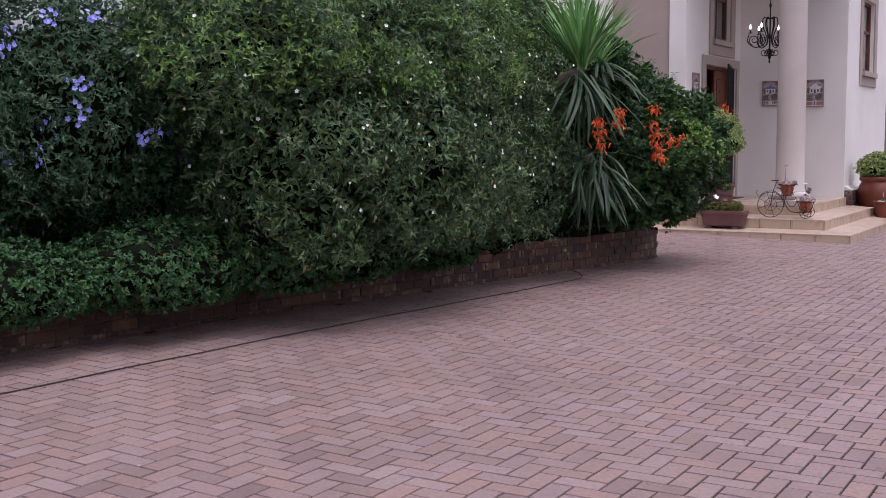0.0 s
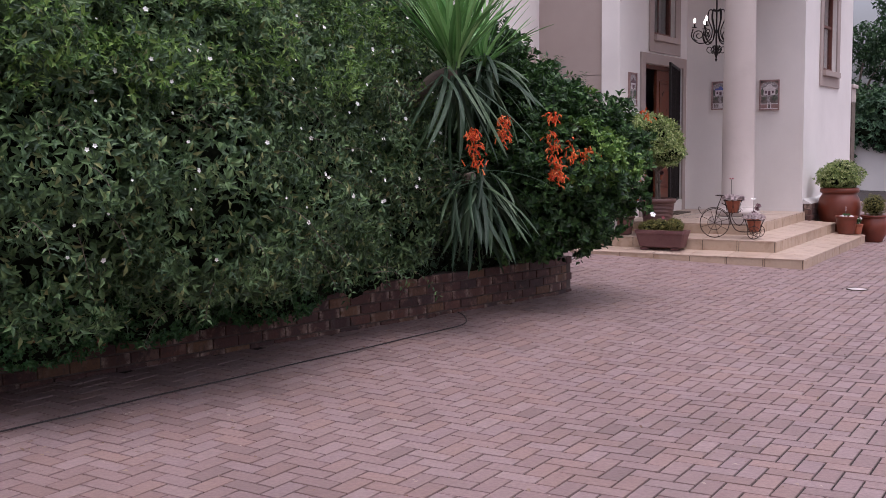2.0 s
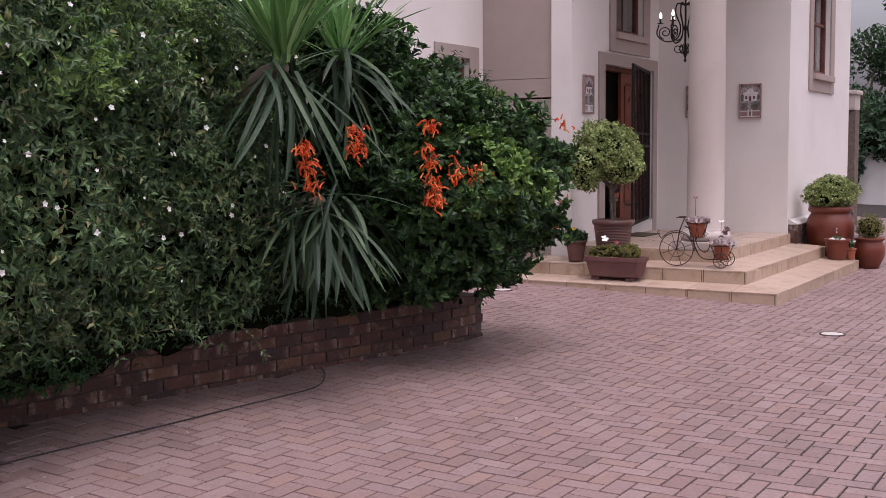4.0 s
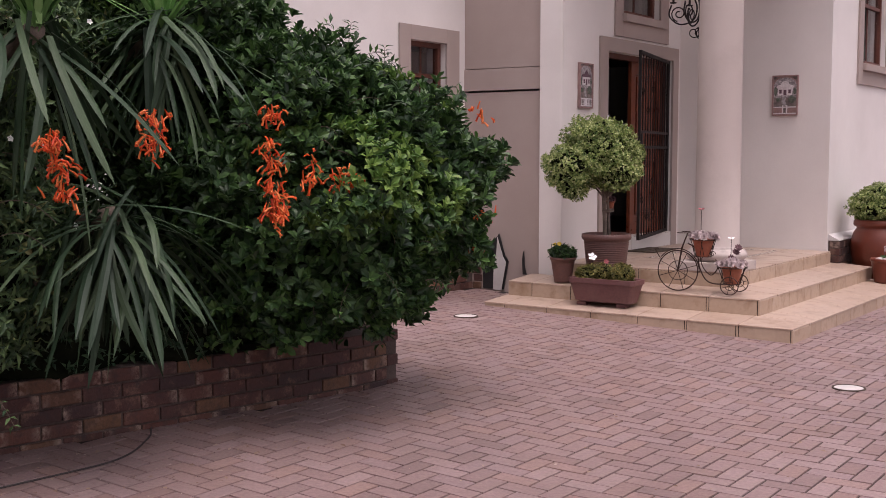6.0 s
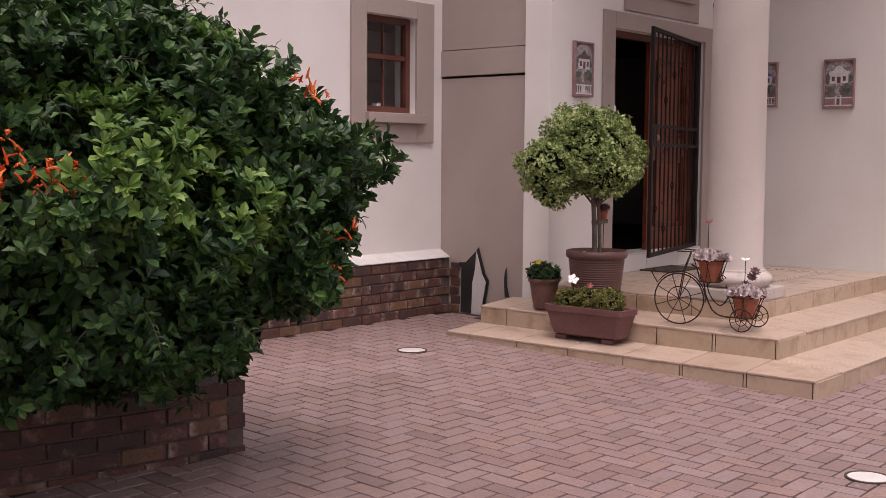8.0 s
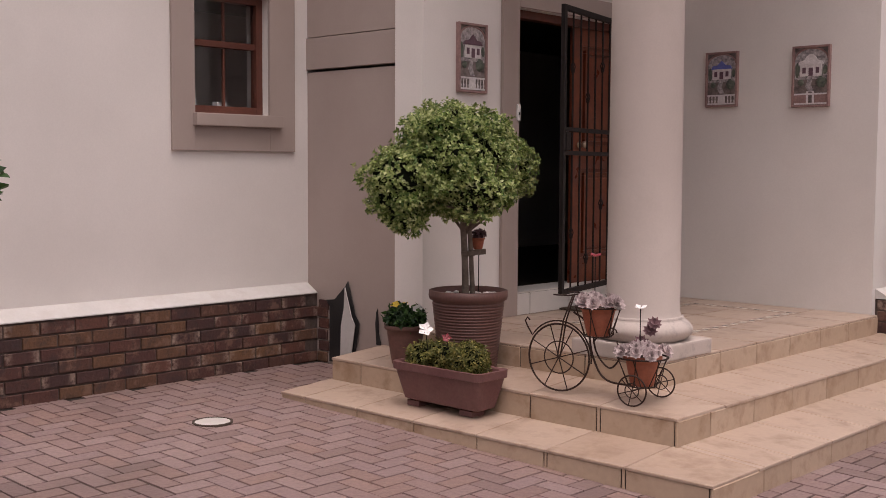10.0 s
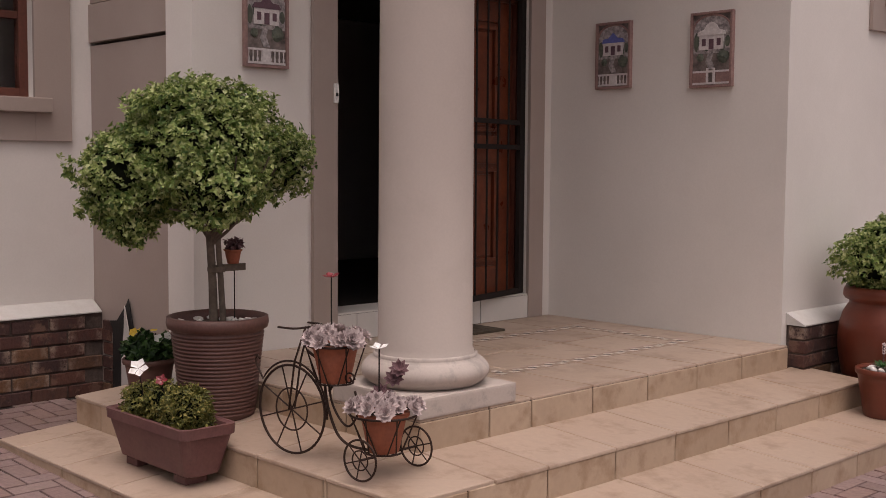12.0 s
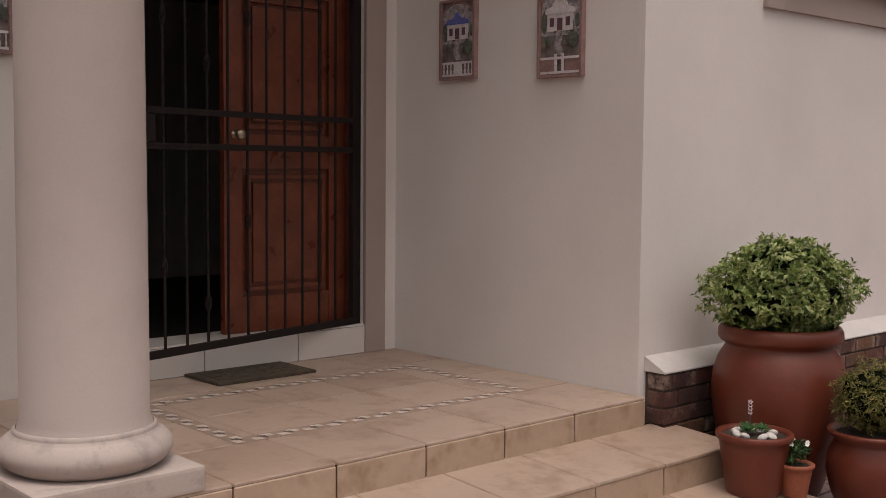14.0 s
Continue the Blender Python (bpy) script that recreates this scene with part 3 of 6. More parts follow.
def tread(x0, x1, y0, y1, lev, cx, cy):
    """A tread tile that falls gently towards the step's two open edges."""
    b = bmesh.new()
    box(b, x0, x1, y0, y1, lev - 0.014, lev)
    bmesh.ops.bevel(b, geom=[e for e in b.edges if min(v.co.z for v in e.verts) > lev - 0.001], offset=0.003, segments=1, affect='EDGES')
    for v in b.verts:
        v.co.z += RISE * max(0.0, min(cx - v.co.x, v.co.y - cy, 0.46))
    return part("tread_tile", b, M_TILE, steps)


def riser(x0, x1, y0, y1, z0, z1):
    sx, sy = x1 - x0, y1 - y0
    return tile("riser_tile", sx, sy, z1 - z0, (x0 + x1) / 2, (y0 + y1) / 2, z0, M_RISER)


def runs(cuts):
    cuts = sorted(cuts)
    return [(p + 0.0035, q - 0.0035) for p, q in zip(cuts, cuts[1:])]


# each step: level, level below, outer corner, joints along its front, joints along its side, depth of its two treads
FRONT1 = [-6.235, -6.003] + [-3.126 - 0.4795 * k for k in range(6)] + [-3.149, -3.63, -4.105]
SIDE1 = [12.475, 12.95] + [13.235 + 0.455 * k for k in range(7)] + [END1]
FRONT2 = [-6.21, -5.93] + [-3.565 - 0.48 * k for k in range(5)] + [-3.588, -4.07]
SIDE2 = [12.88, 13.20] + [13.665 + 0.455 * k for k in range(6)] + [END1 - 0.02]
FRONT3 = [X_DOOR + 0.003, -5.45, -4.97, -4.48, -3.99]
SIDE3 = [13.33, 13.757] + [14.037 + 0.4495 * k for k in range(5)] + [Y_PORCH]
STRIPS = (-3.149, -3.63, -4.105, -3.588, -4.07)
for lev, low, cx, cy, front, side, tx, ty in ((L1, -0.09, -3.126, 12.475, FRONT1, SIDE1, 0.45, 0.42), (L2, L1, -3.565, 12.88, FRONT2, SIDE2, 0.44, 0.465), (L3, L2, -3.99, 13.33, FRONT3, SIDE3, 0.0, 0.0)):
    for a, b in runs(front):
        riser(a, b, cy, cy + 0.012, low, lev - 0.0145)
    for a, b in runs([q for q in front if q not in STRIPS]) if ty else ():
        tread(a, b, cy - 0.004, cy + ty, lev, cx, cy)
    for a, b in runs(side):
        riser(cx - 0.012, cx, a, b, low, lev - 0.0145)
        if tx and b > cy + ty + 0.02:
            tread(cx - tx, cx + 0.004, max(a, cy + ty + 0.007), b, lev, cx, cy)
for x0, x1 in runs(FRONT3):
    for y0, y1 in runs(SIDE3):
        tile("tread_tile", x1 - x0, y1 - y0, 0.012, (x0 + x1) / 2, (y0 + y1) / 2, L3 - 0.012, M_TILE)

# mosaic border let into the porch floor
MX0, MX1, MY0, MY1, MW = -5.40, -4.465, 14.34, 16.05, 0.09
mos = structure(part("mosaic_border", boxes((MX0, MX1, MY0, MY0 + MW, L3 - 0.008, L3 + 0.0012), (MX0, MX1, MY1 - MW, MY1, L3 - 0.008, L3 + 0.0012), (MX0, MX0 + MW, MY0 + MW, MY1 - MW, L3 - 0.008, L3 + 0.0012), (MX1 - MW, MX1, MY0 + MW, MY1 - MW, L3 - 0.008, L3 + 0.0012)), M_MOS_M), "cream and brown stone mosaic border in the porch floor", "floor border")


def mosaic_run(fixed, a, b, along_x):
    n = int((b - a) / 0.118)
    stepw = (b - a) / n
    light, dark = bmesh.new(), bmesh.new()
    for k in range(n):
        c = a + stepw * (k + 0.5)
        for bmh, pts, z in ((light, ((-0.046, 0.022), (-0.005, 0.026), (-0.012, -0.002), (-0.05, -0.004)), L3 + 0.0025), (light, ((0.046, -0.022), (0.005, -0.026), (0.012, 0.002), (0.05, 0.004)), L3 + 0.0025), (dark, ((-0.014, 0.008), (0.016, 0.012), (0.014, -0.008), (-0.016, -0.012)), L3 + 0.0032)):
            top = []
            for u, v in pts:
                u, v = u * 1.08, v * 1.3
                top.append(bmh.verts.new((c + u, fixed + v, z) if along_x else (fixed + v, c + u, z)))
            f = bmh.faces.new(top)
            r = bmesh.ops.extrude_face_region(bmh, geom=[f])
            for g in r["geom"]:
                if isinstance(g, bmesh.types.BMVert):
                    g.co.z -= 0.006
    tagged(part("mosaic_chip", light, M_MOS_L, mos, "cream stone chips"), kind="stuff")
    tagged(part("mosaic_chip", dark, M_MOS_D, mos, "small dark stone chips"), kind="stuff")


mosaic_run(MY0 + MW / 2, MX0, MX1, True)
mosaic_run(MY1 - MW / 2, MX0, MX1, True)
mosaic_run(MX0 + MW / 2, MY0 + MW, MY1 - MW, False)
mosaic_run(MX1 - MW / 2, MY0 + MW, MY1 - MW, False)

# ---- porch column ----
CX, CY = -4.28, 13.63
column = thing("porch_column", (CX, CY, L3), "tall round cream plastered porch column on a moulded base", "column")
part("plinth", boxes((CX - 0.295, CX + 0.293, CY - 0.303, CY + 0.295, L3 - 0.001, L3 + 0.088), bevel=0.012), M_BASE, column, "square scuffed plinth")
tor = [(0.0, L3 + 0.085)] + [(0.238 + 0.055 * math.sin(math.pi * k / 12) ** 0.8, L3 + 0.088 + 0.125 * k / 12) for k in range(13)] + [(0.238, L3 + 0.214), (0.238, L3 + 0.226), (0.228, L3 + 0.23)]
part("base_moulding", lathe(tor, CX, CY, 56), M_BASE, column, "rounded base moulding with chipped paint", True)
part("shaft", lathe([(0.226, L3 + 0.228), (0.215, L3 + 0.255), (0.212, 1.6), (0.206, 3.2), (0.195, 4.74)], CX, CY, 64), M_COLUMN, column, "", True)

# ---- front door, gate, sill ----
DY0, DY1, DZ0, DZ1 = 14.39, 16.10, 0.60, 2.69
structure(part("trim", boxes((X_DOOR + 0.002, X_DOOR + 0.03, 14.21, DY0, L3 + 0.001, 2.84), (X_DOOR + 0.002, X_DOOR + 0.03, DY1, 16.25, L3 + 0.001, 2.84), (X_DOOR + 0.002, X_DOOR + 0.03, DY0, DY1, DZ1, 2.84), bevel=0.004), M_TAUPE), "taupe plaster surround of the front door", "door surround")
sill = structure(part("door_sill", boxes((X_DOOR - 0.27, X_DOOR + 0.012, DY0 + 0.002, DY1 - 0.002, L3 - 0.02, DZ0)), M_GROUT), "raised door sill faced with pale tiles", "door sill")
for a, b in ((14.392, 14.54), (14.546, 15.02), (15.026, 15.62), (15.626, 16.098)):
    part("sill_tile", boxes((X_DOOR + 0.012, X_DOOR + 0.024, a, b, L3 + 0.003, DZ0 - 0.003), bevel=0.002), M_WTILE, sill)
part("sill_top_tile", boxes((X_DOOR - 0.26, X_DOOR + 0.022, DY0 + 0.003, DY1 - 0.003, DZ0, DZ0 + 0.01)), M_WTILE, sill)
structure(part("door_frame", boxes((X_DOOR - 0.16, X_DOOR - 0.07, DY0, DY0 + 0.06, DZ0 + 0.01, DZ1), (X_DOOR - 0.16, X_DOOR - 0.07, DY1 - 0.05, DY1, DZ0 + 0.01, DZ1), (X_DOOR - 0.16, X_DOOR - 0.07, DY0 + 0.06, DY1 - 0.05, DZ1 - 0.06, DZ1), bevel=0.004), M_SASH), "dark timber door frame", "door frame")


def panel_door(name, at, width, height, turn, label):
    """A panelled timber leaf, hinged at its origin, running along its own -y."""
    d = structure(thing(name, at, label, "door"))
    d.matrix_basis = pose(*at, 0, 0, turn)
    inv = d.matrix_basis

    def loc(name, bs, material, lab="", bevel=0.004):
        b = boxes(*bs, bevel=bevel)
        bmesh.ops.transform(b, matrix=inv, verts=b.verts)
        return part(name, b, material, d, lab)
    t = 0.045
    s = 0.115
    mid = 1.08
    loc("stile", ((0, t, -s, 0, 0, height),), M_WOOD)
    loc("stile", ((0, t, -width, -width + s, 0, height),), M_WOOD)
    for z0, z1 in ((0, 0.2), (mid - 0.17, mid + 0.02), (height - 0.14, height)):
        loc("rail", ((0.001, t - 0.001, -width + s, -s, z0, z1),), M_WOOD)
    for z0, z1 in ((0.2, mid - 0.17), (mid + 0.02, height - 0.14)):
        loc("panel", ((0.004, t - 0.024, -width + s, -s, z0, z1),), M_WOOD, "", 0.0)
        loc("raised_field", ((t - 0.024, t - 0.008, -width + s + 0.075, -s - 0.075, z0 + 0.075, z1 - 0.075),), M_WOOD, "", 0.008)
        loc("panel_moulding", ((t - 0.024, t + 0.004, -width + s + 0.03, -s - 0.03, z0 + 0.03, z0 + 0.055), (t - 0.024, t + 0.004, -width + s + 0.03, -s - 0.03, z1 - 0.055, z1 - 0.03), (t - 0.024, t + 0.004, -width + s + 0.03, -width + s + 0.055, z0 + 0.055, z1 - 0.055), (t - 0.024, t + 0.004, -s - 0.055, -s - 0.03, z0 + 0.055, z1 - 0.055)), M_WOOD)
    b = lathe([(0, 0), (0.026, 0.002), (0.026, 0.008), (0.012, 0.012), (0.012, 0.04), (0.027, 0.05), (0.03, 0.065), (0.02, 0.078), (0, 0.08)], 0, 0, 20)
    bmesh.ops.transform(b, matrix=inv @ pose(t, -width + 0.07, 1.1, 0, 90, 0), verts=b.verts)
    part("door_knob", b, M_BRASS, d, "worn brass knob", True)
    return d


panel_door("door_1", (X_DOOR - 0.15, 16.045, DZ0 + 0.012), 0.82, 2.02, 0, "red-brown panelled timber door leaf, closed behind the gate")
panel_door("door_2", (X_DOOR - 0.20, 14.43, DZ0 + 0.012), 0.74, 2.02, -100, "red-brown panelled timber door leaf, swung open into the hall")

gate = thing("security_gate", (X_DOOR - 0.03, DY1 - 0.02, DZ0 + 0.011), "black wrought-iron security gate with knotted bars, standing ajar", "gate")
gx0, gx1 = X_DOOR - 0.045, X_DOOR - 0.015
part("gate_frame", boxes((gx0, gx1, DY0 + 0.005, DY0 + 0.05, DZ0 + 0.012, DZ1 - 0.005), (gx0, gx1, DY1 - 0.075, DY1 - 0.005, DZ0 + 0.012, DZ1 - 0.005), (gx0, gx1, DY0 + 0.05, DY1 - 0.075, DZ0 + 0.012, DZ0 + 0.05), (gx0, gx1, DY0 + 0.05, DY1 - 0.075, DZ1 - 0.045, DZ1 - 0.005), bevel=0.003), M_IRON, gate)
for z in (1.635, 1.805):
    part("cross_rail", boxes((gx0 + 0.003, gx1 - 0.003, DY0 + 0.05, DY1 - 0.075, z - 0.016, z + 0.016), bevel=0.003), M_IRON, gate)
nb = 10
for k in range(nb):
    y = DY0 + 0.05 + (DY1 - 0.125 - DY0) * (k + 1) / (nb + 1)
    b = bmesh.new()
    xm = (gx0 + gx1) / 2
    knots = [(1.05, 2.25), (), (0.85, 2.05), (), (1.25, 2.3)][k % 5] if k % 2 == 0 else ()
    tube([(xm, y, DZ0 + 0.05), (xm, y, DZ1 - 0.045)], 0.0075, 8, b)
    for kz in knots:
        for q in range(4):
            o = q * math.pi / 2
            tube([(xm + 0.016 * math.sin(math.pi * s / 8) * math.cos(o + s * 0.4), y + 0.016 * math.sin(math.pi * s / 8) * math.sin(o + s * 0.4), kz - 0.05 + 0.0125 * s) for s in range(9)], 0.004, 6, b)
    part("bar", b, M_IRON, gate)
part("lock_box", boxes((gx0 - 0.004, gx1 + 0.004, DY0 + 0.052, DY0 + 0.13, 1.655, 1.785), bevel=0.004), M_IRON, gate)
gate.matrix_basis = pose(X_DOOR - 0.03, DY1 - 0.02, DZ0 + 0.011, 0, 0, 14)
bell = thing("doorbell", (X_DOOR + 0.03, DY0 - 0.01, 1.9), "small white plastic doorbell on the door surround", "doorbell")
part("plate", boxes((X_DOOR + 0.0305, X_DOOR + 0.045, DY0 - 0.035, DY0 - 0.003, 1.87, 1.985), bevel=0.004), M_WHITE, bell)
part("button", boxes((X_DOOR + 0.0452, X_DOOR + 0.05, DY0 - 0.027, DY0 - 0.011, 1.91, 1.93), bevel=0.002), M_IRON, bell)

# ---- brickwork ----
brick_mesh = bpy.data.meshes.new("brick")
bm = boxes((-0.111, 0.111, -0.053, 0.053, 0, 0.073))
bmesh.ops.bevel(bm, geom=[e for e in bm.edges], offset=0.004, segments=1, affect='EDGES')
bm.to_mesh(brick_mesh)
bm.free()
brick_mesh.materials.append(M_BRICK)
half_mesh = bpy.data.meshes.new("half_brick")
bm = boxes((-0.0525, 0.0525, -0.053, 0.053, 0, 0.073))
bmesh.ops.bevel(bm, geom=[e for e in bm.edges], offset=0.004, segments=1, affect='EDGES')
bm.to_mesh(half_mesh)
bm.free()
half_mesh.materials.append(M_BRICK)
RB = random.Random(4)


def lay(parent, x, y, z, turn, mesh=None):
    ob = put("brick", mesh or brick_mesh, None, parent)
    ob.matrix_basis = pose(x + RB.uniform(-0.002, 0.002), y + RB.uniform(-0.002, 0.002), z, RB.uniform(-0.6, 0.6), RB.uniform(-0.4, 0.4), turn + RB.uniform(-0.6, 0.6))


def along(line, s):
    for a, b in zip(line, line[1:]):
        d = math.dist(a, b)
        if s <= d:
            t = s / d
            return a[0] + (b[0] - a[0]) * t, a[1] + (b[1] - a[1]) * t, math.degrees(math.atan2(b[1] - a[1], b[0] - a[0]))
        s -= d
    return b[0], b[1], math.degrees(math.atan2(line[-1][1] - line[-2][1], line[-1][0] - line[-2][0]))


# planter wall: a slow curve beside the drive, then a return towards the house
PLAN = [(-6.42, -2.6), (-6.26, -0.4), (-6.15, 0.9), (-6.03, 1.95), (-5.74, 3.6), (-5.42, 5.3), (-5.12, 6.8), (-4.92, 7.85), (-4.78, 8.6), (-4.73, 9.12)]
LINE = [(p.x, p.y) for p in curve([(x, y, 0) for x, y in PLAN], 6)]
INNER = [(x - 0.053, y) for x, y in LINE]
COURSE, NCOURSE, SUNK = 0.084, 5, 0.047
bm = bmesh.new()
prev = None
for x, y in LINE:
    g = fall(x)
    row = [bm.verts.new(p) for p in ((x - 0.012, y, g - 0.03), (x - 0.012, y, g - SUNK + COURSE * NCOURSE - 0.008), (x - 0.21, y, g - SUNK + COURSE * NCOURSE - 0.008), (x - 0.21, y, g - 0.03))]
    if prev:
        for a, b in ((0, 1), (1, 2), (2, 3)):
            bm.faces.new((prev[a], prev[b], row[b], row[a]))
    prev = row
bm.faces.new(prev)
planter = structure(part("planter_wall", bm, M_MORTAR), "low curved face-brick planter wall beside the drive", "brick wall")
total = sum(math.dist(a, b) for a, b in zip(INNER, INNER[1:]))
for c in range(NCOURSE):
    s = 2.6 + (0.116 if c % 2 else 0.0)
    while s < total - 0.13:
        x, y, turn = along(INNER, s)
        lay(planter, x, y, fall(x) - SUNK + c * COURSE, turn)
        s += 0.232
    gap = total - (s - 0.116)
    if gap > 0.08:
        x, y, turn = along(INNER, s - 0.116 + 0.0525)
        lay(planter, x, y, fall(x) - SUNK + c * COURSE, turn, half_mesh)
part("return_core", boxes((-7.1, -4.80, 8.95, 9.112, -0.03, 0.34)), M_MORTAR, planter)
for c in range(NCOURSE):
    x = -4.925 - (0.0 if c % 2 else 0.116)
    while x > -6.6:
        lay(planter, x, 9.075, fall(x) - SUNK + c * COURSE, 0)
        x -= 0.232
# Added wall, unseen behind the hedge, to keep light out from behind.
structure(part("hidden_block_wall", boxes((-7.75, -7.55, -4.0, 9.3, -0.1, 2.2), bevel=0.02), M_WALL), "added plain wall, unseen behind the planter hedge, blocking light", "wall")
soil_pts = [(x - 0.2, y) for x, y in LINE]
bm = bmesh.new()
lo = [bm.verts.new((x, y, 0.30)) for x, y in soil_pts]
hi = [bm.verts.new((-7.4, y, 0.36)) for x, y in soil_pts]
for a, b, c, d in zip(lo, lo[1:], hi[1:], hi):
    bm.faces.new((a, b, c, d))
structure(part("soil_bed", bm, M_SOIL), "dark leaf-strewn soil in the planter", "soil")

# house plinth beside the window wall, with a sloped white cap
XP = X_WIN + 0.12
plinth = structure(part("wall_plinth", boxes((X_WIN, XP - 0.012, 9.3, Y_PANEL - 0.005, -0.05, 0.60)), M_MORTAR), "dark face-brick plinth under the plastered wall", "brick wall")
for c in range(6):
    y = Y_PANEL - 0.12 - (0.116 if c % 2 else 0.0)
    while y > 10.6:
        lay(plinth, XP - 0.053, y, 0.078 + c * COURSE, 90)
        y -= 0.232
for c in range(6):
    lay(plinth, -6.983 + (0.012 if c % 2 else 0.0), Y_PANEL + 0.037, 0.078 + c * COURSE - (0.03 if c == 5 else 0.0), 0, half_mesh)
bm = bmesh.new()
v = [bm.verts.new((x, yy, z)) for yy in (9.3, Y_PANEL - 0.01) for x, z in ((X_WIN + 0.002, 0.585), (XP + 0.004, 0.585), (XP + 0.004, 0.592), (X_WIN + 0.002, 0.66))]
for q in ((0, 1, 2, 3), (7, 6, 5, 4), (0, 4, 5, 1), (1, 5, 6, 2), (2, 6, 7, 3), (3, 7, 4, 0)):
    bm.faces.new([v[i] for i in q])
part("cap", bm, M_CAP, plinth, "sloped white-painted cap")

# plinth under the wing wall
XQ = X_WING + 0.125
plinth_b = structure(part("wing_plinth", boxes((X_WING, XQ - 0.012, 16.41, 20.0, -0.1, 0.57)), M_MORTAR), "dark face-brick plinth under the wing wall", "brick wall")
for c in range(7):
    y = 16.40 + 0.111 + (0.116 if c % 2 else 0.0)
    if c % 2:
        lay(plinth_b, XQ - 0.053, 16.40 + 0.0525, -0.03 + c * COURSE, 90, half_mesh)
    while y < 19.9:
        lay(plinth_b, XQ - 0.053, y, -0.03 + c * COURSE, 90)
        y += 0.232
bm = bmesh.new()
v = [bm.verts.new((x, yy, z)) for yy in (16.395, 20.0) for x, z in ((X_WING + 0.002, 0.556), (XQ + 0.004, 0.556), (XQ + 0.004, 0.563), (X_WING + 0.002, 0.63))]
for q in ((0, 1, 2, 3), (7, 6, 5, 4), (0, 4, 5, 1), (1, 5, 6, 2), (2, 6, 7, 3), (3, 7, 4, 0)):
    bm.faces.new([v[i] for i in q])
part("cap", bm, M_CAP, plinth_b, "sloped white-painted cap")

# torn damp-proof sheet at the foot of the panel
memb = thing("torn_membrane", (-6.95, Y_PANEL - 0.03, 0.08), "torn black damp-proof sheet curling off the wall corner", "plastic sheet")


def sheet(name, outline, y, curl, material, lab):
    b = bmesh.new()
    vs = [b.verts.new((x, y - curl * max(0.0, (x + 7.05)) ** 1.3, z)) for x, z in outline]
    f = b.faces.new(vs)
    r = bmesh.ops.extrude_face_region(b, geom=[f])
    for g in r["geom"]:
        if isinstance(g, bmesh.types.BMVert):
            g.co.y -= 0.006
    return part(name, b, material, memb, lab)


sheet("flap", [(-6.90, 0.09), (-6.63, 0.09), (-6.565, 0.40), (-6.61, 0.46), (-6.69, 0.70), (-6.72, 0.66), (-6.84, 0.555), (-6.93, 0.545), (-6.93, 0.53), (-6.895, 0.50)], Y_PANEL - 0.008, 0.02, M_MEMB, "jagged black flap")
sheet("curl", [(-6.755, 0.085), (-6.645, 0.085), (-6.585, 0.39), (-6.625, 0.45), (-6.70, 0.66), (-6.712, 0.5), (-6.745, 0.37)], Y_PANEL - 0.022, 0.05, M_CAP, "pale curled backing")
sheet("scrap", [(-6.385, 0.27), (-6.335, 0.27), (-6.36, 0.36), (-6.37, 0.53), (-6.385, 0.50), (-6.395, 0.42)], Y_PANEL - 0.006, 0.02, M_MEMB, "dark slit behind loose plaster")


# ---- shrubs in the planter ----
def bush(name, at, label, category, blobs, n, leaf, width, material, seed, per=1, depth=0.1, lift=0.3, low=-1e9, shrink=0.8, lump=0.18, lump_size=0.45, droop=0.25, stem=0.035, spread=0.75, mid=0.45, full=False):
    rng = np.random.default_rng(seed)
    t = thing(name, at, label, category)
    if per > 1:
        p, o = shell(rng, blobs, n // per, depth, lump, lump_size, low)
        p, w, u = whorls(rng, p, o, per, spread, lift, stem)
    else:
        p, o = shell(rng, blobs, n, depth, lump, lump_size, low)
        w = o * 0.6 + rnd(rng, n) + np.array([0, 0, lift])
        u = o + rnd(rng, n) * 0.5 + np.array([0, 0, 0.6])
    s = rng.uniform(0.65, 1.25, len(p))
    crown = put("crown", leaves("crown", p, w, u, leaf * s, width * s, 0.22, droop, mid, full), material, t)
    crown["kind"] = "stuff"
    if per > 1:
        m = n // 5
        p, o = shell(rng, blobs, m, 0.10, lump, lump_size, low + 0.1, 0.22)
        inn = put("inner_leaves", leaves("inner_leaves", p, o * 0.4 + rnd(rng, m), o + rnd(rng, m) * 0.6, leaf * 1.5, width * 1.7, 0.2, droop), material, t, "shaded inner leaves")
        inn["kind"] = "stuff"
    # Dark core: the bush's inner shade put in as colour.
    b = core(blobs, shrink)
    tagged(part("shade_core", b, M_SHADE, t, "near-black core painting the shade between the leaves", True), kind="stuff")
    return t


def blossoms(name, parent, pts, ways, size, material, petals, rng, label):
    n = len(pts)
    w = np.repeat(ways, petals, 0)
    a = unit(np.cross(w, rnd(rng, n).repeat(petals, 0)))
    b = np.cross(w, a)
    t = np.tile(np.arange(petals) * 6.283 / petals, n)[:, None]
    d = np.cos(t) * a + np.sin(t) * b + w * 0.35
    ob = put(name, leaves(name, np.repeat(pts, petals, 0), d, w, size, np.asarray(size) * 0.75, 0.1, 0.1, 0.6), material, parent, label)
    ob["kind"] = "stuff"


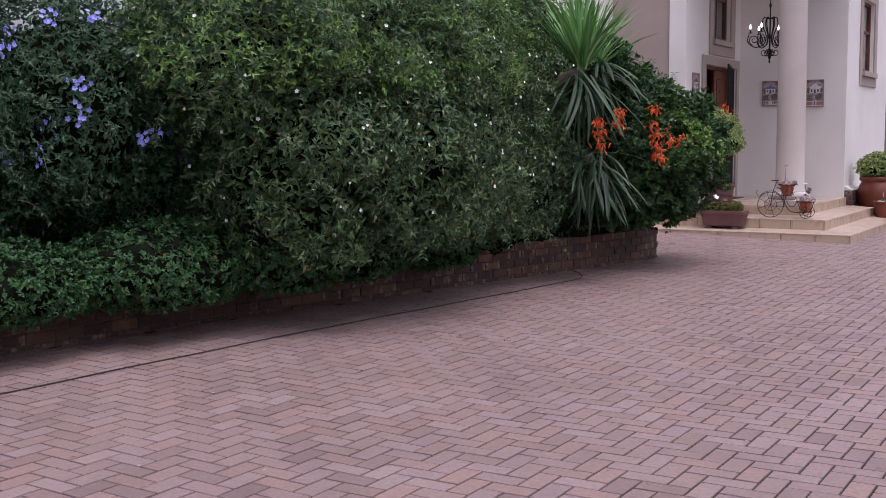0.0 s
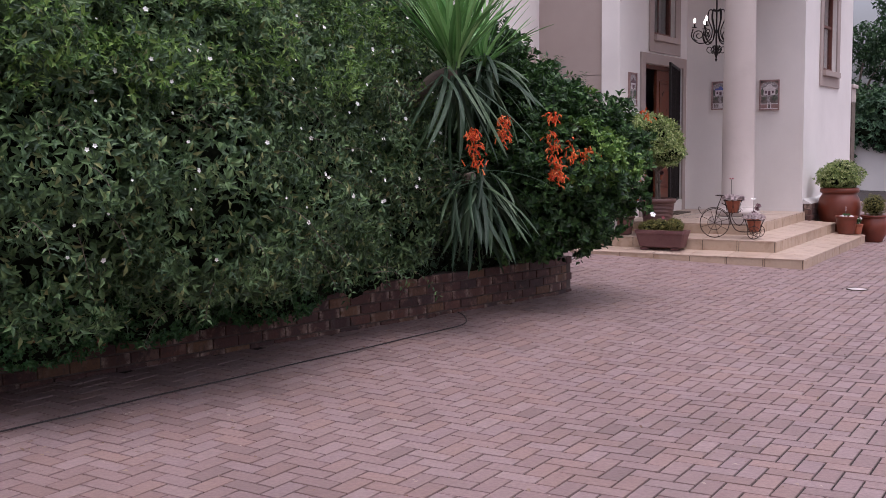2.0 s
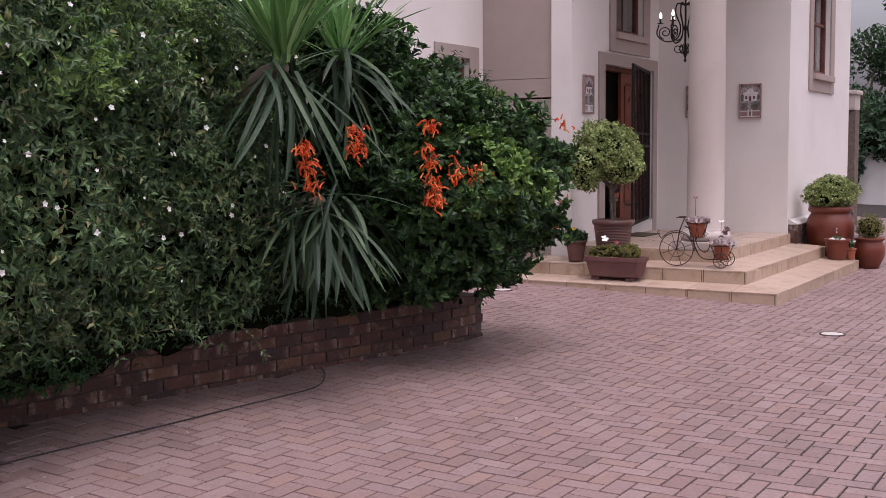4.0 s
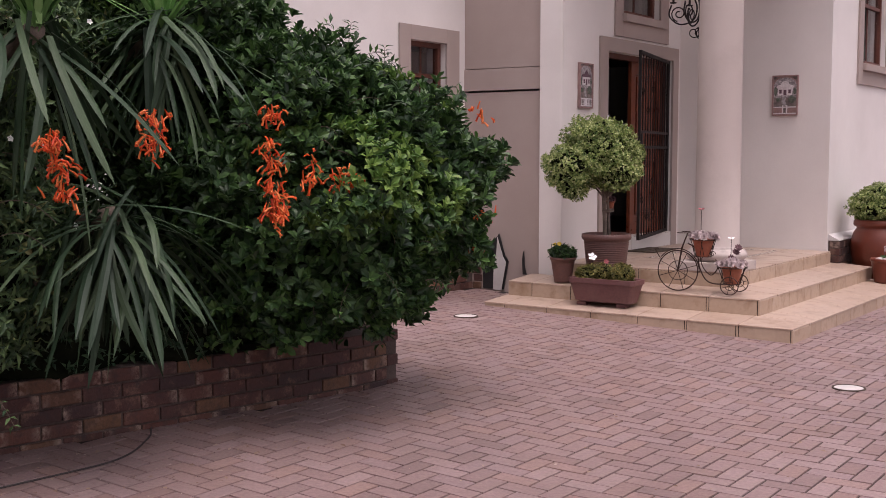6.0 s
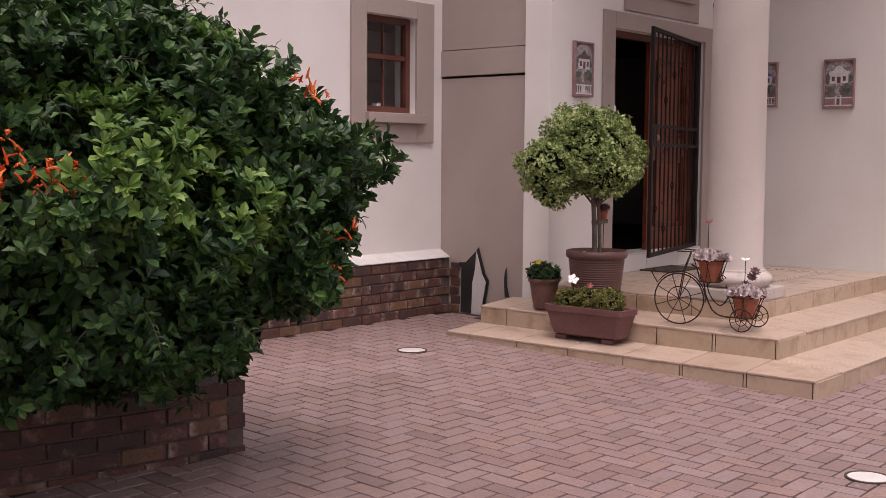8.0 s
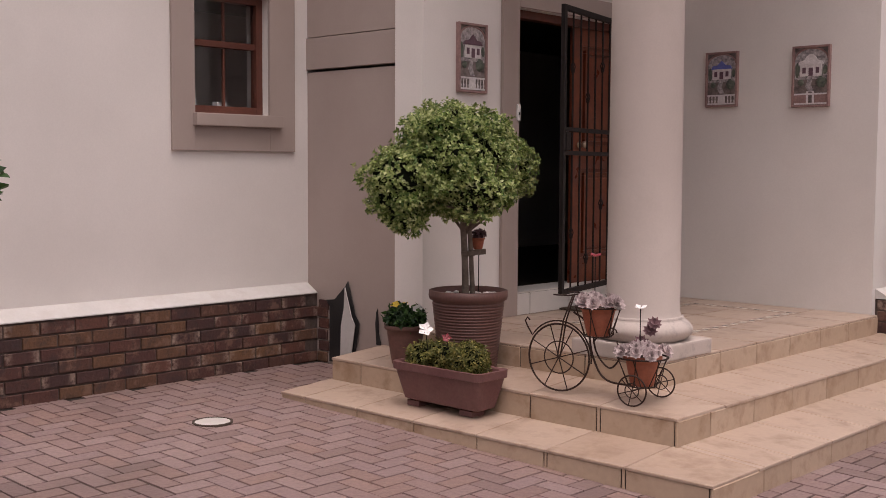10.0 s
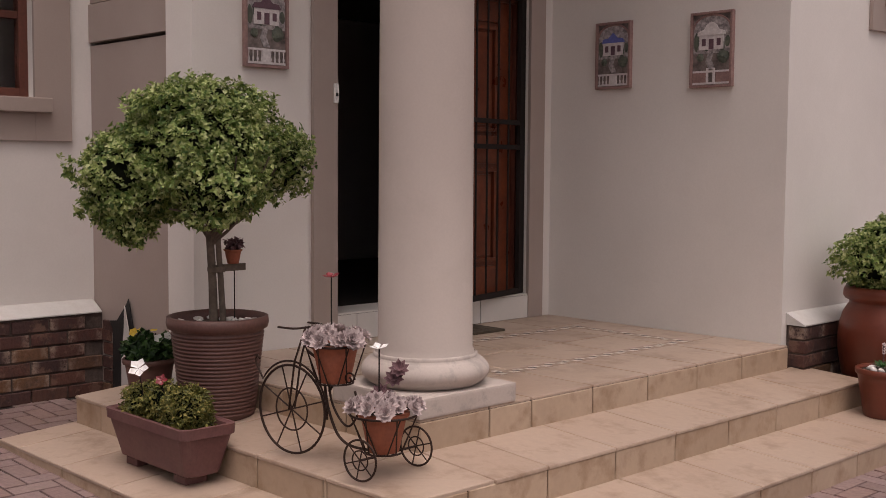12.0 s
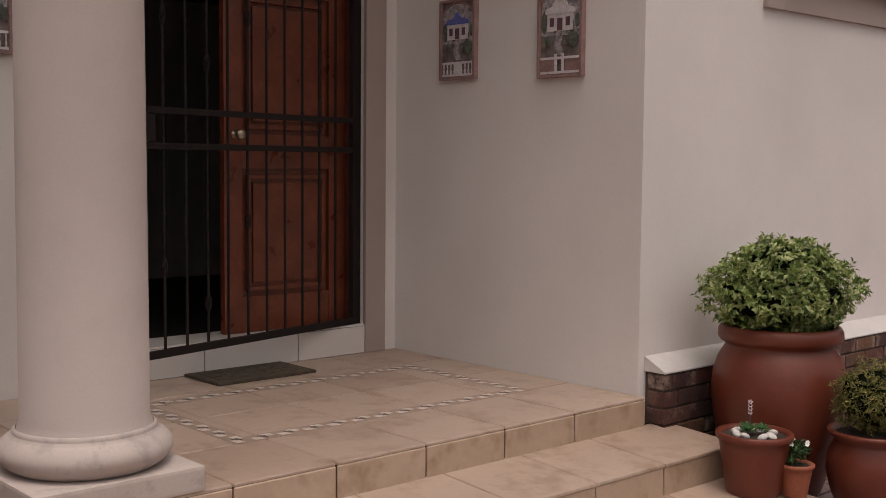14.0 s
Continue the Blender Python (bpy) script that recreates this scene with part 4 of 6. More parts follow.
# The last two lumps are added to block light above and behind.
JAS = [(-5.35, 2.75, 1.45, 1.0, 0.85, 1.15), (-5.2, 3.75, 1.4, 1.0, 1.0, 1.2), (-5.15, 4.75, 1.4, 0.82, 1.0, 1.2), (-5.3, 5.6, 1.5, 0.85, 0.85, 1.2), (-5.0, 6.1, 1.2, 0.5, 0.6, 0.85), (-5.5, 6.6, 2.0, 0.7, 1.0, 1.0), (-5.7, 7.0, 2.35, 0.8, 1.2, 0.75), (-5.5, 4.2, 2.2, 1.2, 2.2, 0.75), (-5.6, 2.6, 2.1, 1.0, 1.1, 0.8), (-6.1, 4.6, 3.0, 0.9, 2.4, 0.9), (-5.75, 6.5, 0.95, 0.45, 0.9, 0.6)]
jas = bush("jasmine_hedge", (-5.6, 4.2, 0.33), "dense dark-green jasmine hedge with small white flowers over a brick planter", "hedge", JAS, 165000, 0.062, 0.0235, M_JAS, 11, per=6, depth=0.14, lift=0.1, low=0.52, shrink=0.55, stem=0.11, spread=0.9, lump=0.32, lump_size=0.42)
rng = np.random.default_rng(5)
p, o = shell(rng, JAS, 520, 0.02, 0.32, 0.42, 0.9)
blossoms("flower", jas, p + o * 0.03, unit(o + np.array([0.3, -0.3, 0.3])), np.repeat(rng.uniform(0.009, 0.020, 520), 5), M_WPETAL, 5, rng, "small white star flowers")

SHR = [(-5.25, 7.6, 2.2, 0.75, 0.75, 0.55), (-4.85, 8.0, 1.25, 1.05, 1.0, 0.85), (-4.65, 8.59, 1.41, 0.89, 0.73, 0.71), (-5.18, 8.17, 1.78, 0.93, 1.0, 0.61), (-4.75, 7.7, 1.61, 0.76, 0.61, 0.71), (-4.65, 8.26, 0.87, 0.75, 0.65, 0.45), (-4.52, 8.96, 1.42, 0.61, 0.73, 0.45), (-4.93, 8.48, 1.90, 0.69, 0.65, 0.34), (-4.51, 8.88, 1.04, 0.58, 0.57, 0.3)]
shr = bush("flowering_shrub", (-5.0, 8.1, 0.33), "rounded glossy green shrub with orange trumpet flowers in a brick planter", "shrub", SHR, 88000, 0.064, 0.032, M_SHRUB, 12, per=8, depth=0.15, lift=1.0, low=0.47, shrink=0.58, stem=0.05, spread=0.75, lump=0.34, lump_size=0.28, droop=0.02, full=True)

PLB = [(-7.2, 0.6, 1.2, 0.6, 1.6, 1.2), (-7.2, 2.6, 1.2, 0.6, 1.2, 1.2), (-7.2, -1.6, 1.2, 0.6, 1.2, 1.2), (-6.5, 0.2, 1.6, 0.7, 1.1, 1.15), (-6.35, 1.5, 1.75, 0.75, 0.9, 1.0), (-6.5, -1.4, 1.5, 0.8, 1.0, 1.1), (-6.6, 2.3, 1.3, 0.7, 0.8, 1.0)]
plb = bush("plumbago_bush", (-6.6, 0.6, 0.33), "dark-leaved plumbago bush with pale blue flowers in the planter", "shrub", PLB, 80000, 0.05, 0.02, M_PLUM, 13, per=5, depth=0.15, lift=0.2, low=0.5, shrink=0.55, stem=0.09, spread=0.9)
rng = np.random.default_rng(6)
p, o = shell(rng, PLB[3:], 160, 0.02, 0.2, 0.45, 1.35)
p = np.repeat(p, 9, 0) + rng.normal(size=(1440, 3)) * 0.035
o = np.repeat(o, 9, 0)
blossoms("flower", plb, p + o * 0.05, unit(o + rnd(rng, 1440) * 0.5), 0.022, M_BLUE, 5, rng, "pale blue flower clusters")

COV = [(-6.1, 0.6, 0.52, 0.58, 0.9, 0.32), (-5.85, 1.8, 0.55, 0.6, 0.9, 0.36), (-5.55, 2.9, 0.58, 0.55, 0.75, 0.36), (-6.2, -0.8, 0.52, 0.58, 1.0, 0.3), (-5.45, 3.9, 0.5, 0.4, 0.7, 0.26), (-5.3, 4.9, 0.48, 0.35, 0.7, 0.24)]
cov = bush("ground_cover", (-6.0, 1.6, 0.33), "low small-leaved ground cover hanging over the brick planter wall", "ground cover", COV, 60000, 0.034, 0.02, M_COVER, 14, per=5, depth=0.12, lift=0.4, low=0.27, shrink=0.78)

# Added filler: low dark leaves that block light over the planter soil.
GAP_FILL = [(-5.62, 4.3, 0.5, 0.35, 0.8, 0.34), (-5.5, 5.3, 0.52, 0.35, 0.8, 0.36), (-5.42, 6.1, 0.5, 0.26, 0.6, 0.32), (-5.35, 6.9, 0.5, 0.28, 0.6, 0.32), (-5.2, 7.7, 0.5, 0.3, 0.6, 0.3), (-5.15, 8.5, 0.5, 0.3, 0.5, 0.3), (-5.9, 6.2, 0.75, 0.35, 1.2, 0.5), (-5.8, 7.6, 0.75, 0.35, 1.0, 0.5)]
bush("undergrowth", (-5.5, 6.0, 0.33), "added dark low undergrowth blocking light behind the planter wall", "undergrowth", GAP_FILL, 16000, 0.05, 0.022, M_PLUM, 15, per=5, depth=0.16, lift=0.3, low=0.36, shrink=0.8)


def yucca(at, radius, seed, up, old, label, drop=0.1, spread=0.85, fresh_mat=None):
    """Long sword leaves round a short stem; older leaves hang down under the fresh head."""
    rng = np.random.default_rng(seed)
    t = thing("yucca", (at[0] - 1.2, at[1] + 0.15, 0.33), label, "yucca")
    part("trunk", tube(curve([(at[0] - 1.2, at[1] + 0.15, 0.3), (at[0] - 1.0, at[1] + 0.1, at[2] * 0.6), (at[0] - 0.3, at[1] + 0.02, at[2] * 0.93), at], 5), 0.07, 10, r2=0.05), M_BARK, t, "shaggy brown stem", True)
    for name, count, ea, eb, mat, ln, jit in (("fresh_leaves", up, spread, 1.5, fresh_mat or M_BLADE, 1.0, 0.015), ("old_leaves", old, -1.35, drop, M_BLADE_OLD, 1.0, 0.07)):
        if not count:
            continue
        seg = 7
        V, F = [], []
        for k in range(count):
            az = rng.uniform(0, 6.283)
            el = rng.uniform(ea, eb)
            L = radius * ln * rng.uniform(0.75, 1.1)
            w = (0.0135 if ea > 0 else 0.0165) * rng.uniform(0.8, 1.2)
            d = np.array([math.cos(az) * math.cos(el), math.sin(az) * math.cos(el), math.sin(el)])
            sag = (0.25 if el > 0.3 else 0.95) * rng.uniform(0.6, 1.3)
            side = np.array([-math.sin(az), math.cos(az), 0.0])
            p = np.array(at) + d * 0.03 + rng.normal(size=3) * jit
            twist = rng.normal() * 0.45
            base = len(V)
            for s in range(seg + 1):
                u = s / seg
                wid = w * (0.55 + 0.9 * u) * (1 - u) ** 0.45 * 1.5 if s < seg else 0.0
                nrm = np.cross(side, d)
                V += [p + side * wid, p + nrm * wid * -0.25, p - side * wid]
                d = d + np.array([0, 0, -1.0]) * sag / seg + side * twist / seg
                d /= np.linalg.norm(d)
                p = p + d * L / seg
            for s in range(seg):
                a = base + 3 * s
                F += [[a, a + 3, a + 4, a + 1], [a + 1, a + 4, a + 5, a + 2]]
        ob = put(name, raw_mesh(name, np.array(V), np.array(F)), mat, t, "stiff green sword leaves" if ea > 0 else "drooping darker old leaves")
        ob["kind"] = "stuff"
    return t


yucca((-4.42, 6.14, 2.12), 0.82, 21, 95, 34, "tall yucca with a fresh green upright head of sword leaves", -0.25, 0.8)
yucca((-4.66, 7.06, 2.2), 0.74, 22, 46, 80, "tall yucca with drooping grey-green leaves among the shrubs", 0.25, 0.55)
yucca((-4.5, 6.6, 1.27), 0.72, 23, 0, 110, "short yucca with long leaves hanging over the brick wall", 0.4)


def shoots(parent, blobs, n, length, leaf, width, material, seed, low, lump, lump_size, rise):
    """Loose arching shoots with paired leaves that stand out of a bush."""
    rng = np.random.default_rng(seed)
    p, o = shell(rng, blobs, n, 0.03, lump, lump_size, low)
    stems = bmesh.new()
    B, D, U = [], [], []
    for k in range(n):
        d = unit((o[k] + rng.normal(size=3) * 0.35 + np.array([0, 0, rise]))[None])[0]
        q = p[k] - d * 0.08
        L = length * rng.uniform(0.5, 1.2)
        pts = []
        for s in range(9):
            pts.append(Vector(q))
            if s > 1:
                side = unit(np.cross(d, rng.normal(size=3))[None])[0]
                for sg in (-1, 1):
                    B.append(q.copy())
                    D.append(d * 0.5 + side * sg)
                    U.append(np.array([0, 0, 1.0]) + o[k] * 0.5)
            d = unit((d + np.array([0, 0, -0.16]))[None])[0]
            q = q + d * L / 8
        tube(pts, 0.0028, 4, stems, r2=0.0012)
    sc = rng.uniform(0.7, 1.2, len(B))
    ob = put("shoot_leaves", leaves("shoot_leaves", np.array(B), np.array(D), np.array(U), leaf * sc, width * sc, 0.2, 0.2), material, parent, "leaves on loose shoots")
    ob["kind"] = "stuff"
    tagged(part("shoot_stem", stems, M_BARK, parent, "thin loose shoots"), kind="stuff")


def fresh(parent, blobs, n, leaf, width, seed, low, lump, lump_size, per, stem, spread, lift, out):
    """Pale new growth in sprays on the outside of a bush, lightened to paint light on it."""
    rng = np.random.default_rng(seed)
    p, o = shell(rng, blobs, n // per, 0.05, lump, lump_size, low)
    keep = np.array([noise.noise(Vector(q) * 1.7) for q in p]) > -0.08
    p, o = p[keep] + o[keep] * out, o[keep]
    p, w, u = whorls(rng, p, o, per, spread, lift, stem)
    s = rng.uniform(0.65, 1.2, len(p))
    ob = put("fresh_leaves", leaves("fresh_leaves", p, w, u, leaf * s, width * s, 0.22, 0.1, full=leaf > 0.06), M_FRESH_LIT, parent, "pale green new growth, its colour lightened as lit leaves")
    ob["kind"] = "stuff"


# Light on the jasmine top and shrub front, painted as paler growth.
fresh(jas, JAS, 46000, 0.055, 0.02, 91, 1.85, 0.32, 0.42, 6, 0.1, 0.9, 0.3, 0.03)
fresh(shr, [(-4.4, 7.95, 1.42, 0.62, 0.6, 0.36), (-4.35, 8.35, 1.3, 0.6, 0.5, 0.34), (-4.7, 8.6, 1.78, 0.6, 0.5, 0.3)], 13000, 0.064, 0.031, 92, 1.0, 0.2, 0.3, 7, 0.04, 0.7, 0.9, 0.03)
shoots(jas, JAS, 420, 0.32, 0.05, 0.019, M_JAS, 81, 0.5, 0.32, 0.42, 0.25)
shoots(shr, SHR, 130, 0.24, 0.062, 0.024, M_SHRUB, 82, 0.5, 0.26, 0.32, 0.35)
shoots(plb, PLB[3:], 160, 0.3, 0.05, 0.02, M_PLUM, 83, 0.8, 0.18, 0.45, 0.3)


# trailing orange trumpet flowers
def trumpets(at, n, seed, parent, spread=0.06):
    rng = np.random.default_rng(seed)
    b = bmesh.new()
    for k in range(n):
        d = Vector((rng.normal(), rng.normal(), -0.4 + 0.7 * rng.normal())).normalized()
        p = Vector(at) + Vector(rng.normal(size=3)) * spread * 0.5
        L = rng.uniform(0.028, 0.05)
        q = p + d * L * 0.6 + Vector((0, 0, -0.006))
        e = p + d * L + Vector((0, 0, -0.02))
        tube([p, q, e], 0.003, 5, b, r2=0.0065)
        for m in range(4):
            a = Vector(rng.normal(size=3)).normalized()
            o = (a - d * a.dot(d)).normalized()
            v0, v1, v2 = b.verts.new(e), b.verts.new(e + o * 0.011 + d.cross(o) * 0.005), b.verts.new(e + o * 0.011 - d.cross(o) * 0.005)
            b.faces.new((v0, v1, v2))
    tagged(part("blossom", b, M_ORANGE, parent, "cluster of orange trumpet flowers"), kind="stuff")


RO = random.Random(9)
for c, n in (((-4.06, 7.27, 1.31), 46), ((-4.06, 7.24, 1.40), 26), ((-4.08, 7.26, 1.52), 22), ((-4.1, 7.25, 1.62), 18), ((-4.1, 7.28, 1.78), 26), ((-4.0, 7.2, 1.27), 22), ((-3.93, 7.57, 1.44), 20), ((-3.96, 7.42, 1.45), 14), ((-3.92, 7.65, 1.47), 14), ((-4.02, 7.5, 1.53), 8), ((-4.23, 6.62, 1.63), 34), ((-4.2, 6.55, 1.73), 16), ((-4.25, 6.68, 1.74), 16), ((-3.77, 8.68, 1.8), 12), ((-4.02, 9.1, 1.2), 8), ((-4.02, 9.05, 0.98), 14), ((-4.2, 6.05, 1.62), 40), ((-4.22, 6.1, 1.52), 30), ((-4.2, 6.12, 1.42), 22)):
    trumpets(c, n, RO.randrange(10 ** 6), shr if c[1] > 6.4 else jas)

# hose on the paving
HOSE = [(-5.32, -1.6, 0), (-5.25, 0.0, 0), (-5.17, 1.27, 0), (-5.06, 2.7, 0), (-4.9, 4.2, 0), (-4.76, 5.5, 0), (-4.68, 6.35, 0), (-4.68, 6.75, 0), (-4.86, 7.08, 0), (-5.02, 7.24, 0.0)]
hose = thing("garden_hose", (-4.9, 4.2, 0.03), "thin black irrigation hose lying along the paving beside the planter", "hose")
part("pipe", tube([(p.x + 0.006 * math.sin(p.y * 5), p.y, fall(p.x) + 0.0065) for p in curve(HOSE, 10)], 0.005, 8), M_HOSE, hose, "", True)

# drain covers
for x, y, r in ((-5.97, 11.76, 0.105), (-2.23, 10.95, 0.10)):
    g = fall(x)
    d = thing("drain_cover", (x, y, g), "round white drain cover set in the brick paving", "drain cover", "drain covers")
    part("rim", lathe([(r + 0.012, g - 0.004), (r + 0.012, g + 0.008), (r, g + 0.009), (r, g - 0.004)], x, y, 36), M_GROUT, d)
    part("lid", lathe([(0, g + 0.009), (r * 0.7, g + 0.0085), (r - 0.003, g + 0.006), (r - 0.003, g - 0.004)], x, y, 36), M_CAP, d)

# ---- potted things on the steps ----
def pot(parent, name, x, y, z, rb, rt, h, material, lip=0.018, label="", soil=True, seg=44):
    """A tapered pot with a rolled lip and an open top, filled with soil."""
    prof = [(0, z), (rb * 0.97, z), (rb, z + 0.006)] + [(rb + (rt - rb) * k / 5, z + h * 0.88 * k / 5) for k in range(1, 6)]
    prof += [(rt + lip * 0.7, z + h * 0.885), (rt + lip, z + h * 0.92), (rt + lip, z + h * 0.985), (rt + lip * 0.6, z + h), (rt - 0.006, z + h * 0.995), (rt - 0.012, z + h * 0.93)]
    o = part(name, lathe(prof, x, y, seg), material, parent, label, True)
    if soil:
        b = lathe([(rt - 0.008, z + h * 0.93), (rt * 0.6, z + h * 0.945), (0, z + h * 0.95)], x, y, 24)
        for v in b.verts:
            v.co.z += 0.006 * noise.noise(v.co * 30)
        part("soil", b, M_SOIL, parent)
    return o


def clump(name, parent, blobs, n, leaf, width, material, seed, per=4, depth=0.14, lift=0.4, low=-1e9, label="", lump=0.25, lump_size=0.12, fill=0.72, droop=0.2):
    rng = np.random.default_rng(seed)
    p, o = shell(rng, blobs, n // per, depth, lump, lump_size, low)
    p, w, u = whorls(rng, p, o, per, 0.8, lift)
    s = rng.uniform(0.65, 1.25, len(p))
    ob = put(name, leaves(name, p, w, u, leaf * s, width * s, 0.2, droop), material, parent, label)
    ob["kind"] = "stuff"
    # Near-black core paints the shade inside the crown.
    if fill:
        part("shade_core", core(blobs, fill), M_SHADE, parent, "near-black core painting the shade between the leaves", True)
    return ob


def petals(parent, name, c, way, size, n, material, label, cup=0.3, wide=0.8, layers=1):
    """One flower or rosette of broad petals round c."""
    rng = np.random.default_rng(int(abs(c[0] * 971 + c[1] * 331 + c[2] * 77) * 10))
    w = np.array(way, float)
    w /= np.linalg.norm(w)
    a = np.cross(w, [0.3, 0.5, 0.81])
    a /= np.linalg.norm(a)
    b = np.cross(w, a)
    base, d, sz = [], [], []
    for q in range(layers):
        for k in range(n):
            t = 6.283 * (k + 0.5 * q) / n + rng.uniform(-0.1, 0.1)
            base.append(np.array(c) + w * 0.004 * q)
            d.append(math.cos(t) * a + math.sin(t) * b + w * (cup + 0.6 * q))
            sz.append(size * (1 - 0.24 * q))
    m = len(base)
    sz = np.array(sz)
    return put(name, leaves(name, np.array(base), np.array(d), np.tile(w, (m, 1)), sz, sz * wide, 0.12, -0.12, 0.6), material, parent, label)


# standard tree in a ribbed tub
Z1, Z2 = L1 + RISE * 0.27, L2 + RISE * 0.22
TX, TY = -5.23, 13.14
tree = thing("potted_tree", (TX, TY, Z2), "clipped variegated standard tree in a ribbed brown plastic tub", "potted tree")
h = 0.49
prof = [(0, Z2), (0.165, Z2), (0.172, Z2 + 0.01)]
for k in range(22):
    z = Z2 + 0.02 + 0.40 * k / 22
    r = 0.174 + 0.045 * k / 22
    prof += [(r, z), (r + 0.006, z + 0.004), (r + 0.006, z + 0.012), (r, z + 0.0165)]
prof += [(0.226, Z2 + 0.43), (0.24, Z2 + 0.437), (0.246, Z2 + 0.46), (0.243, Z2 + h), (0.23, Z2 + h + 0.004), (0.218, Z2 + 0.465), (0.215, Z2 + 0.44)]
part("tub", lathe(prof, TX, TY, 56), M_POTB, tree, "brown plastic tub with fine ribs", True)
part("soil", lathe([(0.217, Z2 + 0.445), (0.1, Z2 + 0.452), (0, Z2 + 0.455)], TX, TY, 24), M_SOIL, tree)
RT = random.Random(31)
for k in range(26):
    a, r = RT.uniform(0, 6.28), RT.uniform(0.06, 0.19)
    b = bmesh.new()
    bmesh.ops.create_icosphere(b, subdivisions=1, radius=RT.uniform(0.012, 0.022))
    bmesh.ops.transform(b, matrix=pose(TX + r * math.cos(a), TY + r * math.sin(a), Z2 + 0.462, 20 * RT.random(), 20 * RT.random(), 90 * RT.random()) @ Matrix.Diagonal((1.3, 1, 0.6, 1)), verts=b.verts)
    part("pebble", b, M_PEB, tree, "", True)
part("trunk", tube(curve([(TX - 0.005, TY - 0.02, Z2 + 0.44), (TX - 0.012, TY - 0.02, 0.95), (TX - 0.02, TY - 0.03, 1.2), (TX - 0.02, TY - 0.03, 1.4)], 6), 0.022, 12, r2=0.017), M_BARK, tree, "slim grey trunk", True)
part("trunk", tube(curve([(TX + 0.02, TY + 0.02, Z2 + 0.44), (TX + 0.014, TY + 0.01, 0.95), (TX + 0.012, TY, 1.2), (TX + 0.05, TY + 0.03, 1.4)], 6), 0.016, 12, r2=0.012), M_BARK, tree, "second slim stem tied to the first", True)
part("tie", lathe([(0.04, 0.985), (0.044, 0.99), (0.044, 1.01), (0.04, 1.015)], TX + 0.001, TY - 0.005, 20), M_BARK, tree, "twine tie round the stems")
for k in range(14):
    a = k * 2.4
    e = (TX - 0.02 + 0.34 * math.cos(a), TY + 0.34 * math.sin(a) - 0.02, 1.3 + 0.32 * (k % 5) / 4)
    part("branch", tube(curve([(TX - 0.01, TY - 0.02, 1.12 + 0.02 * (k % 4)), (TX + 0.14 * math.cos(a), TY + 0.14 * math.sin(a), 1.26), e], 4), 0.009, 6, r2=0.004), M_BARK, tree)
CRN = [(TX - 0.05, TY - 0.03, 1.56, 0.38, 0.40, 0.32), (TX - 0.22, TY - 0.34, 1.44, 0.28, 0.27, 0.27), (TX + 0.02, TY + 0.30, 1.52, 0.22, 0.24, 0.19), (TX - 0.12, TY + 0.0, 1.74, 0.34, 0.36, 0.20), (TX + 0.15, TY - 0.12, 1.40, 0.26, 0.24, 0.2), (TX - 0.28, TY + 0.05, 1.42, 0.24, 0.24, 0.22), (TX - 0.2, TY - 0.36, 1.24, 0.16, 0.16, 0.13)]
clump("crown", tree, CRN, 48000, 0.028, 0.017, M_VARIEG, 41, per=6, depth=0.2, lift=0.35, lump=0.34, lump_size=0.13, fill=0.66, label="cream-edged green leaves")

# ornament on a stick in the tub
orn = thing("plant_stick", (-5.235, 13.24, Z2 + 0.45), "small flowerpot ornament on a wire stick in the tub", "ornament")
part("wire", tube([(-5.235, 13.24, Z2 + 0.44), (-5.235, 13.24, 0.99)], 0.003, 6), M_IRON, orn)
part("sign", boxes((-5.245, -5.232, 13.165, 13.305, 0.985, 1.02), bevel=0.003), M_BARK, orn, "little wooden board")
pot(orn, "pot", -5.238, 13.235, 1.021, 0.028, 0.04, 0.07, M_TERRA, 0.006, "tiny clay pot")
clump("plant", orn, [(-5.238, 13.235, 1.115, 0.045, 0.045, 0.025)], 120, 0.03, 0.02, M_SUCC_D, 43, per=4, fill=0)

# plastic trough with clipped box and a daisy
tr = thing("plant_trough", (-5.04, 12.75, Z1), "plum plastic trough with clipped olive-green bushes and a white daisy", "planter")
tx0, tx1, ty0, ty1 = -5.35, -4.70, 12.635, 12.865
bm = bmesh.new()
lvl = [(0.045, Z1 + 0.032, 0.03), (0.0, Z1 + 0.05, 0.035), (-0.012, Z1 + 0.22, 0.04), (-0.024, Z1 + 0.224, 0.045), (-0.026, Z1 + 0.268, 0.045), (-0.012, Z1 + 0.27, 0.04), (0.004, Z1 + 0.262, 0.035), (0.01, Z1 + 0.235, 0.03)]
rings = []
for ins, z, rad in lvl:
    k = ins + (0.028 if z < Z1 + 0.06 else 0.0)
    pts = []
    for cx_, cy_, a0 in ((tx1 - k - rad, ty1 - k - rad, 0), (tx0 + k + rad, ty1 - k - rad, 90), (tx0 + k + rad, ty0 + k + rad, 180), (tx1 - k - rad, ty0 + k + rad, 270)):
        for s in range(6):
            a = radians(a0 + 18 * s)
            pts.append(bm.verts.new((cx_ + rad * math.cos(a), cy_ + rad * math.sin(a), z)))
    rings.append(pts)
for a, b in zip(rings, rings[1:]):
    for k in range(24):
        bm.faces.new((a[k], a[(k + 1) % 24], b[(k + 1) % 24], b[k]))
bm.faces.new(rings[0])
bm.faces.new(rings[-1])
part("trough", bm, M_POTP, tr, "plum-coloured plastic trough with a thick rim")
for x in (-5.26, -4.84):
    part("foot", boxes((x - 0.05, x + 0.05, 12.69, 12.80, Z1, Z1 + 0.034), bevel=0.006), M_POTP, tr)
